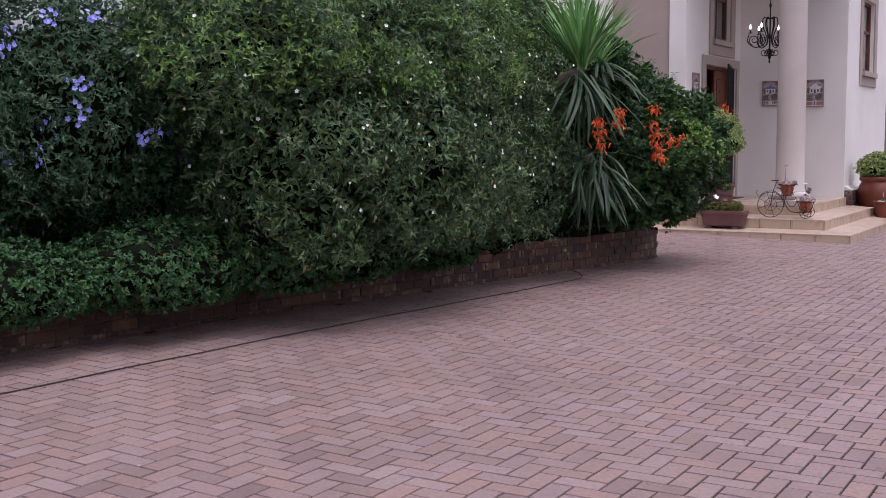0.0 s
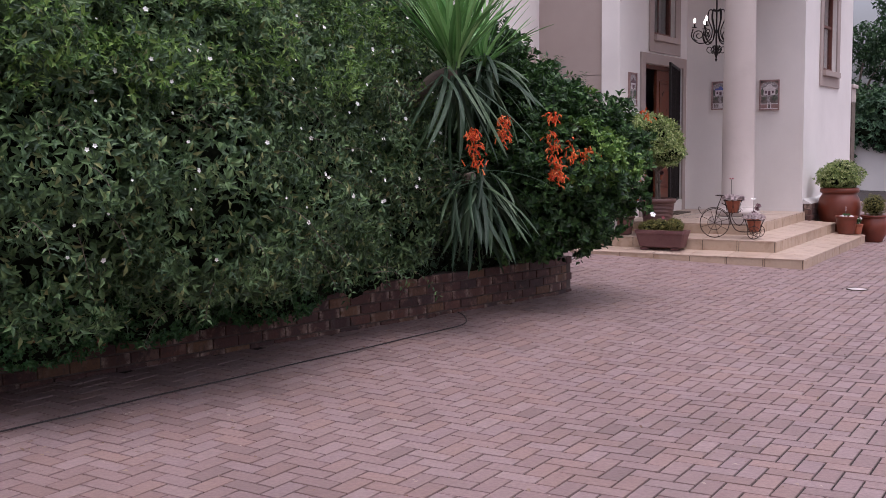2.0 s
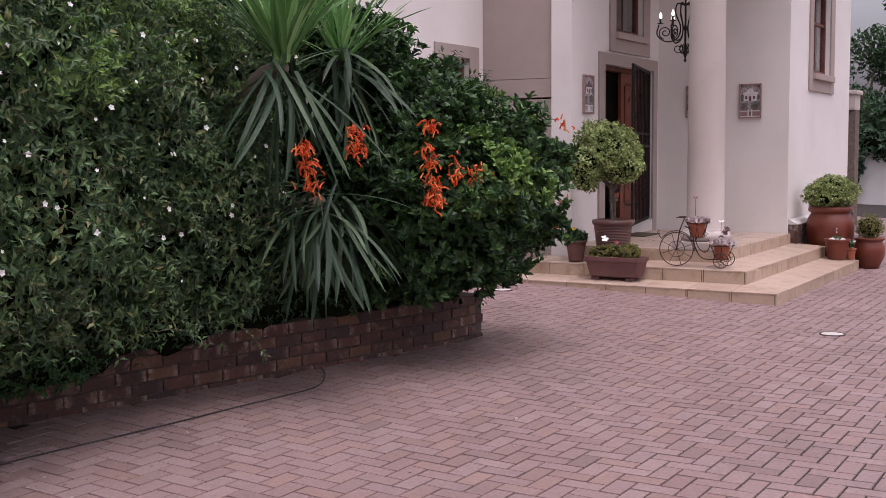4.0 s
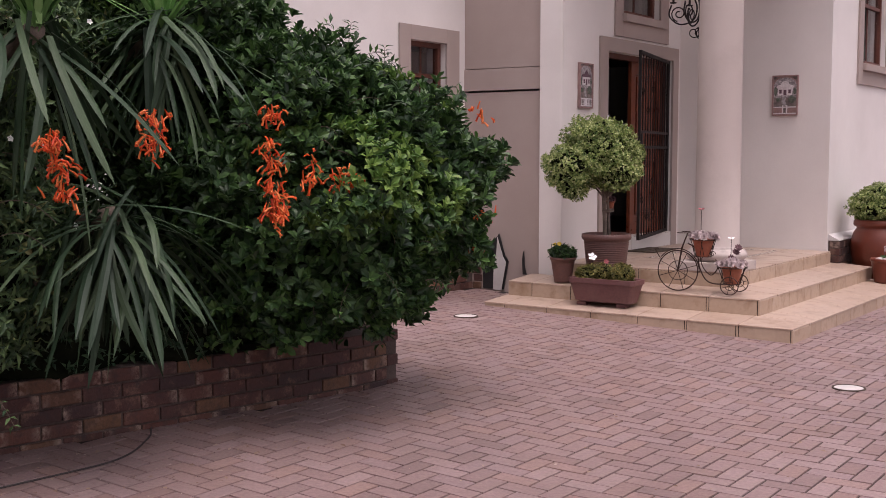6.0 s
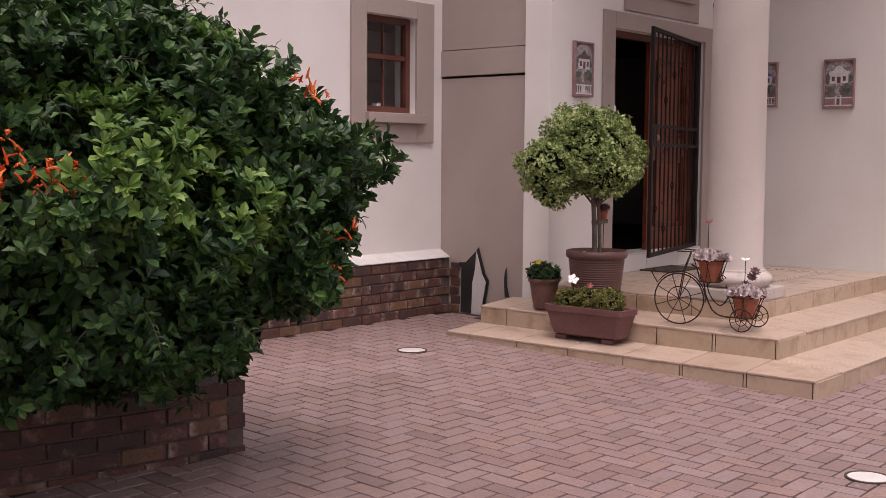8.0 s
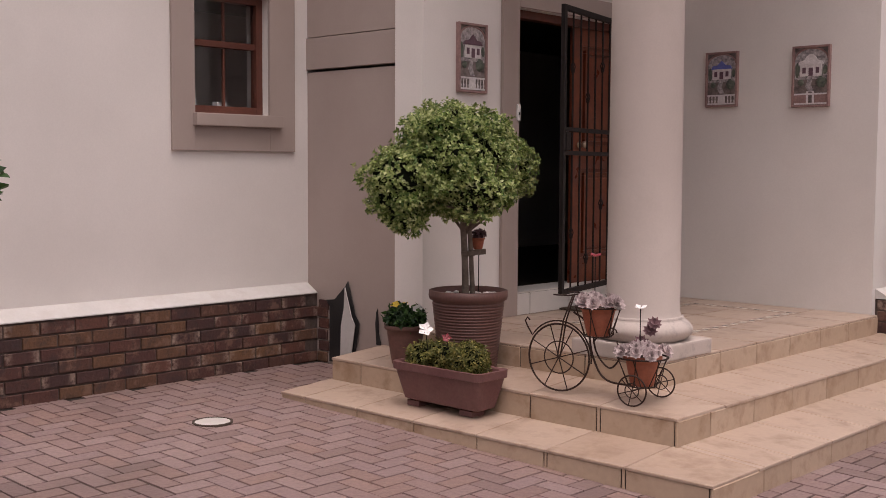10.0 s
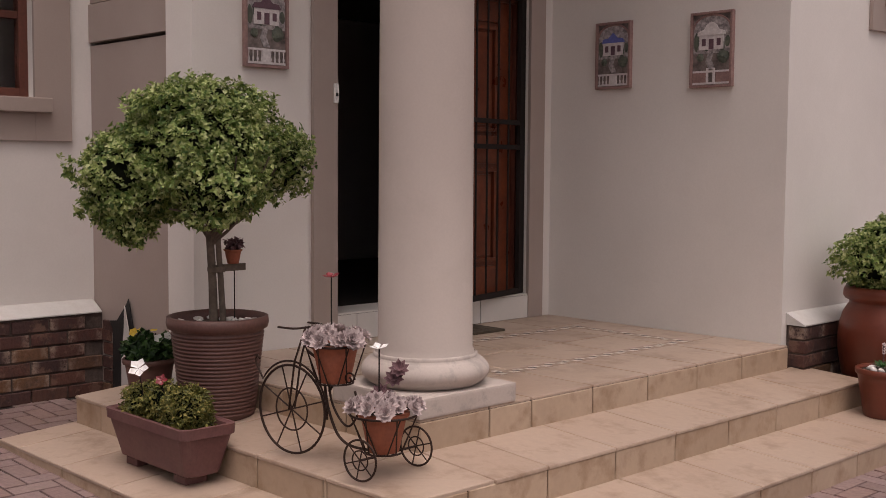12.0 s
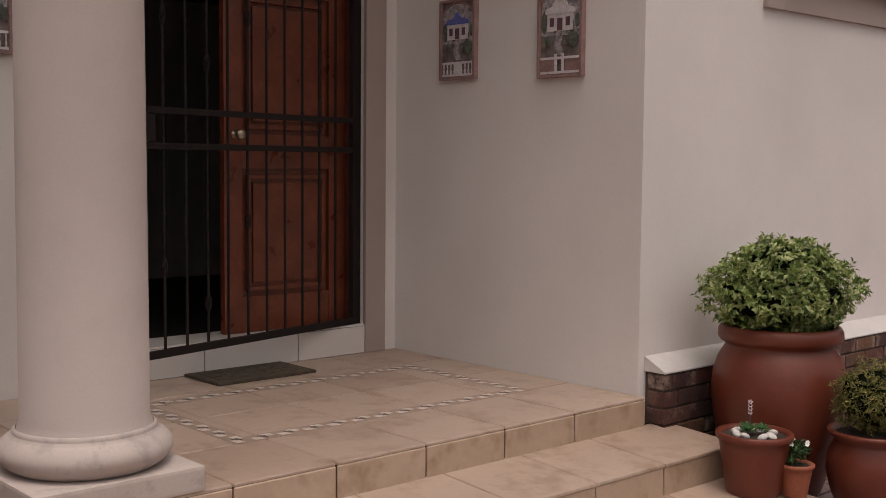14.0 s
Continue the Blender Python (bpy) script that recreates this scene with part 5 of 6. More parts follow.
part("soil", boxes((tx0 + 0.03, tx1 - 0.03, ty0 + 0.03, ty1 - 0.03, Z1 + 0.2, Z1 + 0.245)), M_SOIL, tr)
clump("bush", tr, [(-5.20, 12.75, Z1 + 0.30, 0.15, 0.12, 0.10), (-5.04, 12.75, Z1 + 0.31, 0.13, 0.11, 0.10)], 5200, 0.022, 0.011, M_BOXLEAF, 44, per=5, label="clipped olive-green bush", lump_size=0.06)
clump("bush", tr, [(-4.86, 12.74, Z1 + 0.31, 0.125, 0.115, 0.115)], 4200, 0.022, 0.011, M_BOXLEAF, 45, per=5, label="clipped olive-green bush", lump_size=0.06)
for c, wy, m, lab in (((-5.13, 12.66, 0.585), (0.6, -0.6, 0.7), M_WHITE, "white metal daisy on a wire"), ((-5.0, 12.70, 0.545), (0.5, -0.5, 0.5), M_RED, "dark red metal flower on a wire")):
    petals(tr, "flower", c, wy, 0.05 if m == M_WHITE else 0.03, 5, m, lab, 0.1, 0.75)
    part("flower_wire", tube([(c[0], c[1] + 0.04, Z1 + 0.24), c], 0.0025, 6), M_IRON, tr)

# small brown pot with pansies
sp = thing("flower_pot", (-5.64, 13.0, Z2), "small brown pot with yellow and white pansies", "flower pot")
pot(sp, "pot", -5.64, 13.0, Z2, 0.085, 0.12, 0.25, M_POTB, 0.014)
clump("leaves", sp, [(-5.64, 13.0, Z2 + 0.29, 0.13, 0.13, 0.07)], 700, 0.05, 0.028, M_SHRUB, 46, per=4, fill=0.6, lump_size=0.08)
for k in range(5):
    a = k * 2.4
    petals(sp, "pansy", (-5.64 + 0.09 * math.cos(a), 13.0 + 0.09 * math.sin(a), Z2 + 0.355 + 0.015 * (k % 3)), (math.cos(a) * 0.5 + 0.4, math.sin(a) * 0.5 - 0.4, 0.6), 0.026, 5, M_YELLOW if k % 3 else M_WPETAL, "yellow pansy" if k % 3 else "cream pansy", 0.1, 0.9)

# ---- iron tricycle plant stand ----
trike = thing("tricycle_plant_stand", (-4.15, 13.0, Z2), "bronzed iron tricycle plant stand holding two terracotta pots", "plant stand")
F0 = Vector((-4.39, 12.965, Z2 + 0.192))
S1, S2 = Vector((-3.86, 12.90, Z2 + 0.085)), Vector((-3.885, 13.215, Z2 + 0.085))
ax = ((S1 + S2) / 2 - F0)
ax.z = 0
ax.normalize()
nrm = Vector((-ax.y, ax.x, 0))


def wheel(c, r, wire, parent, spokes):
    w = part("wheel", tube(ring(c, r, nrm, 48), wire, 8, closed=True), M_RUST, parent, "", True)
    part("hub_ring", tube(ring(c, r * 0.48, nrm, 32), wire * 0.7, 6, closed=True), M_RUST, w, "", True)
    for k in range(spokes):
        t = math.pi * k / spokes + 0.3
        d = ax * math.cos(t) + Vector((0, 0, math.sin(t)))
        part("spoke", tube([c - d * r, c + d * r], wire * 0.6, 6), M_RUST, w)
    return w


wheel(F0, 0.187, 0.0055, trike, 4)
wheel(S1, 0.08, 0.0045, trike, 3)
wheel(S2, 0.08, 0.0045, trike, 3)
PA, PB = Vector((-4.165, 13.02, 0)), Vector((-3.895, 13.05, 0))
mid = (S1 + S2) / 2
part("axle", tube([S1, S2], 0.005, 8), M_RUST, trike)
top = F0 + ax * 0.09 + Vector((0, 0, 0.36))
for s in (-1, 1):
    part("fork", tube([F0 + nrm * 0.018 * s, F0 + nrm * 0.018 * s + ax * 0.035 + Vector((0, 0, 0.21)), top + nrm * 0.01 * s], 0.0045, 8), M_RUST, trike, "", True)
part("handlebar", tube(curve([top + nrm * 0.09 - ax * 0.08, top + nrm * 0.085, top + nrm * 0.03 + ax * 0.02, top - nrm * 0.03 + ax * 0.02, top - nrm * 0.085, top - nrm * 0.09 - ax * 0.08], 5), 0.0045, 8), M_RUST, trike, "", True)
part("mudguard", tube([F0 + ax * 0.2 * math.cos(t) + Vector((0, 0, 0.205 * math.sin(t))) for t in [radians(a) for a in range(-5, 150, 8)]] + [F0 - ax * 0.20 + Vector((0, 0, 0.16)), F0 - ax * 0.215 + Vector((0, 0, 0.19)), F0 - ax * 0.2 + Vector((0, 0, 0.21)), F0 - ax * 0.185 + Vector((0, 0, 0.195))], 0.0045, 8), M_RUST, trike, "curled mudguard bar", True)
part("frame_bar", tube(curve([top - Vector((0, 0, 0.1)), F0 + ax * 0.17 + Vector((0, 0, 0.2)), F0 + ax * 0.21 + Vector((0, 0, 0.02)), F0 + ax * 0.3 + Vector((0, 0, -0.1)), mid + Vector((0, 0, 0.0))], 8), 0.006, 8), M_RUST, trike, "long curved frame bar", True)
part("frame_bar", tube(curve([F0 + ax * 0.2 + Vector((0, 0, 0.2)), F0 + ax * 0.23 + Vector((0, 0, 0.05)), F0 + ax * 0.31 + Vector((0, 0, -0.03)), F0 + ax * 0.37 + Vector((0, 0, 0.04)), F0 + ax * 0.35 + Vector((0, 0, 0.12))], 8), 0.005, 8), M_RUST, trike, "scrolled brace", True)
for s in (-1, 1):
    c = F0 + ax * (0.27 + 0.05 * s) + Vector((0, 0, 0.165))
    part("scroll", tube([c + ax * (0.03 * (1 - k / 26)) * math.cos(k * 0.36) * s + Vector((0, 0, 0.03 * (1 - k / 26) * math.sin(k * 0.36))) for k in range(22)], 0.0035, 6), M_RUST, trike, "", True)


def basket(c, zb, zt, rb, rt):
    bk = part("basket", tube(ring((c.x, c.y, zt), rt, (0, 0, 1), 40), 0.005, 8, closed=True), M_RUST, trike, "open wire basket", True)
    part("basket_ring", tube(ring((c.x, c.y, zb), rb, (0, 0, 1), 32), 0.004, 6, closed=True), M_RUST, bk, "", True)
    for k in range(12):
        a, b = 6.283 * k / 12, 6.283 * (k + (0.6 if k % 2 else -0.6)) / 12
        part("basket_wire", tube([(c.x + rb * math.cos(a), c.y + rb * math.sin(a), zb), (c.x + rt * math.cos(b), c.y + rt * math.sin(b), zt)], 0.003, 6), M_RUST, bk)
    for k in range(3):
        a = math.pi * k / 3
        part("basket_wire", tube([(c.x - rb * math.cos(a), c.y - rb * math.sin(a), zb), (c.x + rb * math.cos(a), c.y + rb * math.sin(a), zb)], 0.003, 6), M_RUST, bk)


basket(PA, 0.615, 0.775, 0.075, 0.125)
basket(PB, 0.372, 0.525, 0.075, 0.135)
part("post", tube([mid + Vector((0, 0, 0)), (PB.x, PB.y, 0.372)], 0.005, 8), M_RUST, trike)
part("post", tube([F0 + ax * 0.21 + Vector((0, 0, 0.1)), (PA.x, PA.y, 0.615)], 0.005, 8), M_RUST, trike)


def succulents(name, c, z, seed, wires, label):
    p = thing(name, (c.x, c.y, z), label, "potted plant", "pots on the tricycle stand")
    pot(p, "pot", c.x, c.y, z, 0.062, 0.092, 0.16, M_TERRA, 0.012, "orange terracotta pot")
    r = random.Random(seed)
    for k in range(34):
        a, d = r.uniform(0, 6.28), math.sqrt(r.random()) * 0.135
        q = (c.x + d * math.cos(a), c.y + d * math.sin(a), z + 0.205 - 1.9 * d * d + r.uniform(-0.008, 0.012))
        w = (math.cos(a) * d * 7 + 0.25, math.sin(a) * d * 7 - 0.25, 0.75)
        ros = petals(p, "rosette", q, w, r.uniform(0.034, 0.05), 9, M_SUCC, "", 0.35, 0.62, 3)
        ros["kind"] = "stuff"
    for q, zz, mat_, sz, lab in wires:
        part("wire", tube([(q[0], q[1], z + 0.15), (q[0], q[1], zz)], 0.0028, 6), M_IRON, p)
        petals(p, "flower", (q[0], q[1], zz), (0.1, -0.15, 1), sz, 4, mat_, lab, 0.25, 0.8)
    return p


succulents("succulent_pot", PA, 0.617, 51, [((-4.19, 13.02), 1.045, M_RED, 0.042, "red metal butterfly on a wire")], "terracotta pot of pale succulents with a red wire flower")
s2 = succulents("succulent_pot", PB, 0.374, 52, [((-3.90, 13.03), 0.785, M_WHITE, 0.042, "white metal butterfly on a wire")], "terracotta pot of pale succulents with a white wire butterfly")
for q in ((-3.88, 13.09, 0.66), (-3.90, 13.04, 0.605), (-3.86, 13.1, 0.70)):
    petals(s2, "dark_rosette", q, (0.5, -0.5, 0.6), 0.045, 9, M_SUCC_D, "plum-dark rosette", 0.2, 0.5, 2)["kind"] = "stuff"

# ---- pots beside the wing wall ----
UX, UY, UZ = -3.585, 16.87, fall(-3.585)
urn = thing("glazed_urn", (UX, UY, UZ), "large red-brown glazed urn with a round variegated shrub", "urn")
up_ = [(0, 0), (0.20, 0), (0.215, 0.012), (0.25, 0.12), (0.295, 0.28), (0.318, 0.42), (0.322, 0.50), (0.315, 0.58), (0.295, 0.65), (0.268, 0.695), (0.258, 0.712), (0.262, 0.725), (0.285, 0.735), (0.296, 0.752), (0.294, 0.79), (0.282, 0.81), (0.262, 0.812), (0.25, 0.79), (0.246, 0.74)]
part("urn", lathe([(r, UZ + z) for r, z in up_], UX, UY, 64, wob=0.006), M_URN, urn, "glazed red-brown clay body", True)
part("soil", lathe([(0.252, UZ + 0.76), (0, UZ + 0.775)], UX, UY, 24), M_SOIL, urn)
clump("crown", urn, [(UX, UY, UZ + 0.98, 0.36, 0.37, 0.23), (UX + 0.05, UY - 0.06, UZ + 1.08, 0.24, 0.26, 0.17), (UX - 0.05, UY + 0.1, UZ + 0.95, 0.3, 0.3, 0.2)], 15000, 0.03, 0.017, M_VARIEG, 61, per=6, depth=0.12, lift=0.3, lump=0.3, lump_size=0.1, fill=0.7, low=UZ + 0.77, label="cream-edged green leaves")

cp = thing("flower_pot", (-3.37, 16.33, Z1), "plain brown plastic pot with small succulents and white pebbles", "flower pot")
pot(cp, "pot", -3.37, 16.33, Z1, 0.118, 0.156, 0.275, M_URN, 0.013)
for k in range(8):
    a = k * 2.4
    b = bmesh.new()
    bmesh.ops.create_icosphere(b, subdivisions=2, radius=0.02)
    bmesh.ops.transform(b, matrix=pose(-3.37 + 0.085 * math.cos(a), 16.33 + 0.085 * math.sin(a), Z1 + 0.268, 10, 20, 50 * k) @ Matrix.Diagonal((1.4, 1, 0.7, 1)), verts=b.verts)
    part("pebble", b, M_PEB, cp, "", True)
for q in ((-3.40, 16.31), (-3.34, 16.34), (-3.37, 16.28)):
    petals(cp, "succulent", (*q, Z1 + 0.28), (0.2, -0.2, 1), 0.05, 8, M_COVER, "small green succulent", 0.4, 0.35, 2)
part("flower_stalk", tube(curve([(-3.38, 16.31, Z1 + 0.28), (-3.38, 16.305, Z1 + 0.36), (-3.375, 16.30, Z1 + 0.41)], 4), 0.004, 6), M_SUCC_D, cp)
for k in range(4):
    petals(cp, "bud", (-3.378, 16.302, Z1 + 0.36 + 0.016 * k), (0.5, -0.5, 0.6), 0.014, 5, M_SUCC, "", 0.4)

tp = thing("flower_pot", (-3.22, 16.43, Z1), "small terracotta pot with a sparse flowering plant", "flower pot")
pot(tp, "pot", -3.22, 16.43, Z1, 0.052, 0.072, 0.145, M_TERRA, 0.009)
clump("plant", tp, [(-3.22, 16.43, Z1 + 0.20, 0.07, 0.07, 0.055)], 260, 0.032, 0.014, M_SHRUB, 62, per=4, depth=0.3, fill=0)
for k in range(5):
    a = k * 2.4
    petals(tp, "flower", (-3.22 + 0.05 * math.cos(a), 16.43 + 0.05 * math.sin(a), Z1 + 0.235), (0.4, -0.4, 0.6), 0.013, 5, M_WPETAL, "", 0.3)

RX, RY = -3.05, 16.80
RZ = fall(RX)
rp = thing("round_pot", (RX, RY, RZ), "round-bellied brown clay pot with a fine-leaved bush", "plant pot")
part("pot", lathe([(r, RZ + z) for r, z in ((0, 0), (0.12, 0), (0.13, 0.01), (0.18, 0.12), (0.205, 0.22), (0.2, 0.3), (0.175, 0.355), (0.172, 0.37), (0.2, 0.39), (0.205, 0.41), (0.19, 0.415), (0.17, 0.39))], RX, RY, 48), M_URN, rp, "", True)
part("soil", lathe([(0.172, RZ + 0.39), (0, RZ + 0.40)], RX, RY, 24), M_SOIL, rp)
clump("crown", rp, [(RX, RY, RZ + 0.56, 0.19, 0.19, 0.17)], 6500, 0.02, 0.007, M_BOXLEAF, 63, per=6, depth=0.16, lift=0.6, lump_size=0.06, fill=0.7, label="fine olive-green leaves")

# door mat
mat_ = thing("door_mat", (-5.72, 15.2, L3), "dark brown woven door mat on the porch tiles", "door mat")
part("mat", boxes((-5.93 + 0.035 + 0.02, -5.53, 14.90, 15.50, L3 + 0.0005, L3 + 0.016), bevel=0.004), M_MAT, mat_)
part("mat_pattern", boxes(*[(-5.84 + 0.09 * i, -5.78 + 0.09 * i, 14.95 + 0.1 * j, 15.02 + 0.1 * j, L3 + 0.014, L3 + 0.019) for i in range(3) for j in range(5)], bevel=0.002), M_MAT, mat_, "raised woven squares")


# ---- relief plaques ----
def plaque(at, turn, roof, wide, tall, style, label):
    """A clay wall plaque: frame, arch, a little house with a path, trees and a low fence, all in relief. Its own x runs along the wall, -y is outwards."""
    t = thing("wall_plaque", at, label, "wall plaque", "house plaques round the porch")
    m = pose(*at, 0, 0, turn)
    t.matrix_basis = m
    w2 = wide / 2

    def p(name, bm, material, lab=""):
        bmesh.ops.transform(bm, matrix=m, verts=bm.verts)
        return part(name, bm, material, t, lab)
    p("board", boxes((-w2, w2, -0.018, -0.001, 0, tall), bevel=0.003), M_PL_GREY)
    f = 0.013
    p("frame", boxes((-w2 - 0.003, -w2 + f, -0.034, -0.0015, -0.003, tall + 0.003), (w2 - f, w2 + 0.003, -0.034, -0.0015, -0.003, tall + 0.003), (-w2 + f, w2 - f, -0.034, -0.0015, -0.003, f), (-w2 + f, w2 - f, -0.034, -0.0015, tall - f, tall + 0.003), bevel=0.003), M_PL_PINK, "pinkish clay frame")
    r = w2 - f - 0.004
    zc = tall - f - r * 0.62 - 0.004
    p("arch", tube([(r * math.cos(a), -0.022, zc + 0.62 * r * math.sin(a)) for a in [math.pi * k / 20 for k in range(21)]], 0.006, 6), M_PL_PINK)
    b = bmesh.new()
    fc = b.faces.new([b.verts.new(q) for q in [(r, -0.0185, tall * 0.45), *[(r * math.cos(a), -0.0185, zc + 0.62 * r * math.sin(a)) for a in [math.pi * k / 14 for k in range(15)]], (-r, -0.0185, tall * 0.45)]])
    g = bmesh.ops.extrude_face_region(b, geom=[fc])
    for v in g["geom"]:
        if isinstance(v, bmesh.types.BMVert):
            v.co.y = -0.0205
    p("sky", b, M_PL_SKY, "pale lilac relief sky")
    for k in range(7):
        x = -r * 0.85 + r * 1.7 * k / 6
        b = bmesh.new()
        bmesh.ops.create_icosphere(b, subdivisions=2, radius=1)
        for v in b.verts:
            v.co *= 1 + 0.3 * noise.noise(v.co * 2.5 + Vector((k, at[0], at[1])))
        bmesh.ops.transform(b, matrix=pose(x, -0.0195, tall * (0.60 + 0.06 * math.sin(k * 2.1))) @ Matrix.Diagonal((w2 * 0.13, 0.006, tall * (0.10 + 0.03 * math.cos(k * 1.7)), 1)), verts=b.verts)
        p("far_tree", b, M_PL_GREEN, "dark relief tree")
    hz = tall * 0.50
    hw = w2 * 0.58
    p("house", boxes((-hw, hw, -0.027, -0.016, hz, hz + tall * 0.19)), M_PL_WHITE, "white house front")
    b = bmesh.new()
    if style == "gable":
        pts = [(-hw * 1.15, hz + tall * 0.19), (hw * 1.15, hz + tall * 0.19), (hw * 1.1, hz + tall * 0.24), (hw * 0.6, hz + tall * 0.27), (hw * 0.4, hz + tall * 0.33), (0, hz + tall * 0.37), (-hw * 0.4, hz + tall * 0.33), (-hw * 0.6, hz + tall * 0.27), (-hw * 1.1, hz + tall * 0.24)]
    else:
        pts = [(-hw * 1.15, hz + tall * 0.19), (hw * 1.15, hz + tall * 0.19), (hw * 0.95, hz + tall * 0.25), (hw * 0.45, hz + tall * 0.26), (0, hz + tall * 0.34), (-hw * 0.45, hz + tall * 0.26), (-hw * 0.95, hz + tall * 0.25)]
    fc = b.faces.new([b.verts.new((x, -0.018, z)) for x, z in pts])
    g = bmesh.ops.extrude_face_region(b, geom=[fc])
    for v in g["geom"]:
        if isinstance(v, bmesh.types.BMVert):
            v.co.y = -0.031
    p("roof", b, roof, "coloured relief roof")
    p("door", boxes((-hw * 0.2, hw * 0.2, -0.029, -0.026, hz + 0.002, hz + tall * 0.14)), M_PL_PURPLE)
    for s in (-1, 1):
        p("window", boxes((s * hw * 0.62 - hw * 0.16, s * hw * 0.62 + hw * 0.16, -0.029, -0.026, hz + tall * 0.05, hz + tall * 0.145)), M_PL_PURPLE)
        b = bmesh.new()
        bmesh.ops.create_icosphere(b, subdivisions=3, radius=1)
        for v in b.verts:
            v.co *= 1 + 0.25 * noise.noise(v.co * 3 + Vector((s, at[1], 0)))
        big = 1.0 if s > 0 else 0.6
        bmesh.ops.transform(b, matrix=pose(s * w2 * 0.55, -0.018, tall * 0.40) @ Matrix.Diagonal((w2 * 0.28 * big, 0.014, tall * 0.09 * big, 1)), verts=b.verts)
        p("tree", b, M_PL_GREEN, "green relief tree")
    b = bmesh.new()
    fc = b.faces.new([b.verts.new((x, -0.0185, z)) for x, z in ((-hw * 0.22, hz), (-hw * 0.5, tall * 0.34), (-hw * 0.2, tall * 0.24), (hw * 0.3, tall * 0.24), (hw * 0.0, tall * 0.36), (hw * 0.2, hz))])
    g = bmesh.ops.extrude_face_region(b, geom=[fc])
    for v in g["geom"]:
        if isinstance(v, bmesh.types.BMVert):
            v.co.y = -0.0215
    p("path", b, M_PL_SKY, "winding relief path")
    z0, z1 = f + 0.004, tall * 0.22
    p("fence_rail", boxes((-w2 + f + 0.004, w2 - f - 0.004, -0.026, -0.017, z0, z0 + 0.012), (-w2 + f + 0.004, w2 - f - 0.004, -0.026, -0.017, z1 - 0.012, z1)), M_PL_WHITE)
    if style == "gable":
        p("gate_pillar", boxes((-0.032, -0.016, -0.03, -0.0265, z0, z1 + 0.015), (0.016, 0.032, -0.03, -0.0265, z0, z1 + 0.015)), M_PL_WHITE)
        p("fence_panel", boxes((-w2 + f + 0.006, -0.034, -0.0225, -0.017, z0 + 0.012, z1 - 0.012)), M_PL_PINK)
        p("fence_panel", boxes((0.034, w2 - f - 0.006, -0.0225, -0.017, z0 + 0.012, z1 - 0.012)), M_PL_PINK)
    else:
        for k in range(9):
            x = -w2 + f + 0.014 + (wide - 2 * f - 0.028) * k / 8
            if abs(x) < 0.025:
                continue
            p("baluster", lathe([(0.004, z0 + 0.012), (0.0065, z0 + 0.028), (0.003, (z0 + z1) / 2), (0.005, z1 - 0.013)], x, -0.02, 8), M_PL_WHITE)
        p("gate", boxes((-0.024, 0.024, -0.024, -0.017, z0 + 0.012, z1 - 0.012)), M_PL_WHITE)


plaque((X_DOOR, 13.885, 2.05), 90, M_PL_PURPLE, 0.29, 0.47, "hip", "pinkish clay relief plaque of a house with a plum roof")
plaque((-5.335, Y_PORCH, 2.035), 0, M_PL_BLUE, 0.285, 0.44, "hip", "pinkish clay relief plaque of a house with a blue roof")
plaque((-4.565, Y_PORCH, 2.01), 0, M_PL_WHITE, 0.30, 0.465, "gable", "pinkish clay relief plaque of a white gabled house")

# ---- wrought-iron chandelier in the porch ----
HX, HY, HZ = -4.93, 14.72, 2.68
ch = thing("chandelier", (HX, HY, 4.75), "black wrought-iron scroll chandelier with lit candle bulbs, hung in the porch", "chandelier")
part("stem", lathe([(0, HZ), (0.012, HZ + 0.015), (0.018, HZ + 0.035), (0.008, HZ + 0.055), (0.02, HZ + 0.09), (0.03, HZ + 0.12), (0.012, HZ + 0.15), (0.014, HZ + 0.4), (0.028, HZ + 0.43), (0.012, HZ + 0.47), (0.011, HZ + 0.9), (0.025, HZ + 0.94), (0.008, HZ + 0.98), (0, HZ + 0.99)], HX, HY, 16), M_IRON, ch, "", True)
part("chain", tube([(HX, HY, HZ + 0.98), (HX, HY, 4.749)], 0.008, 6), M_IRON, ch)
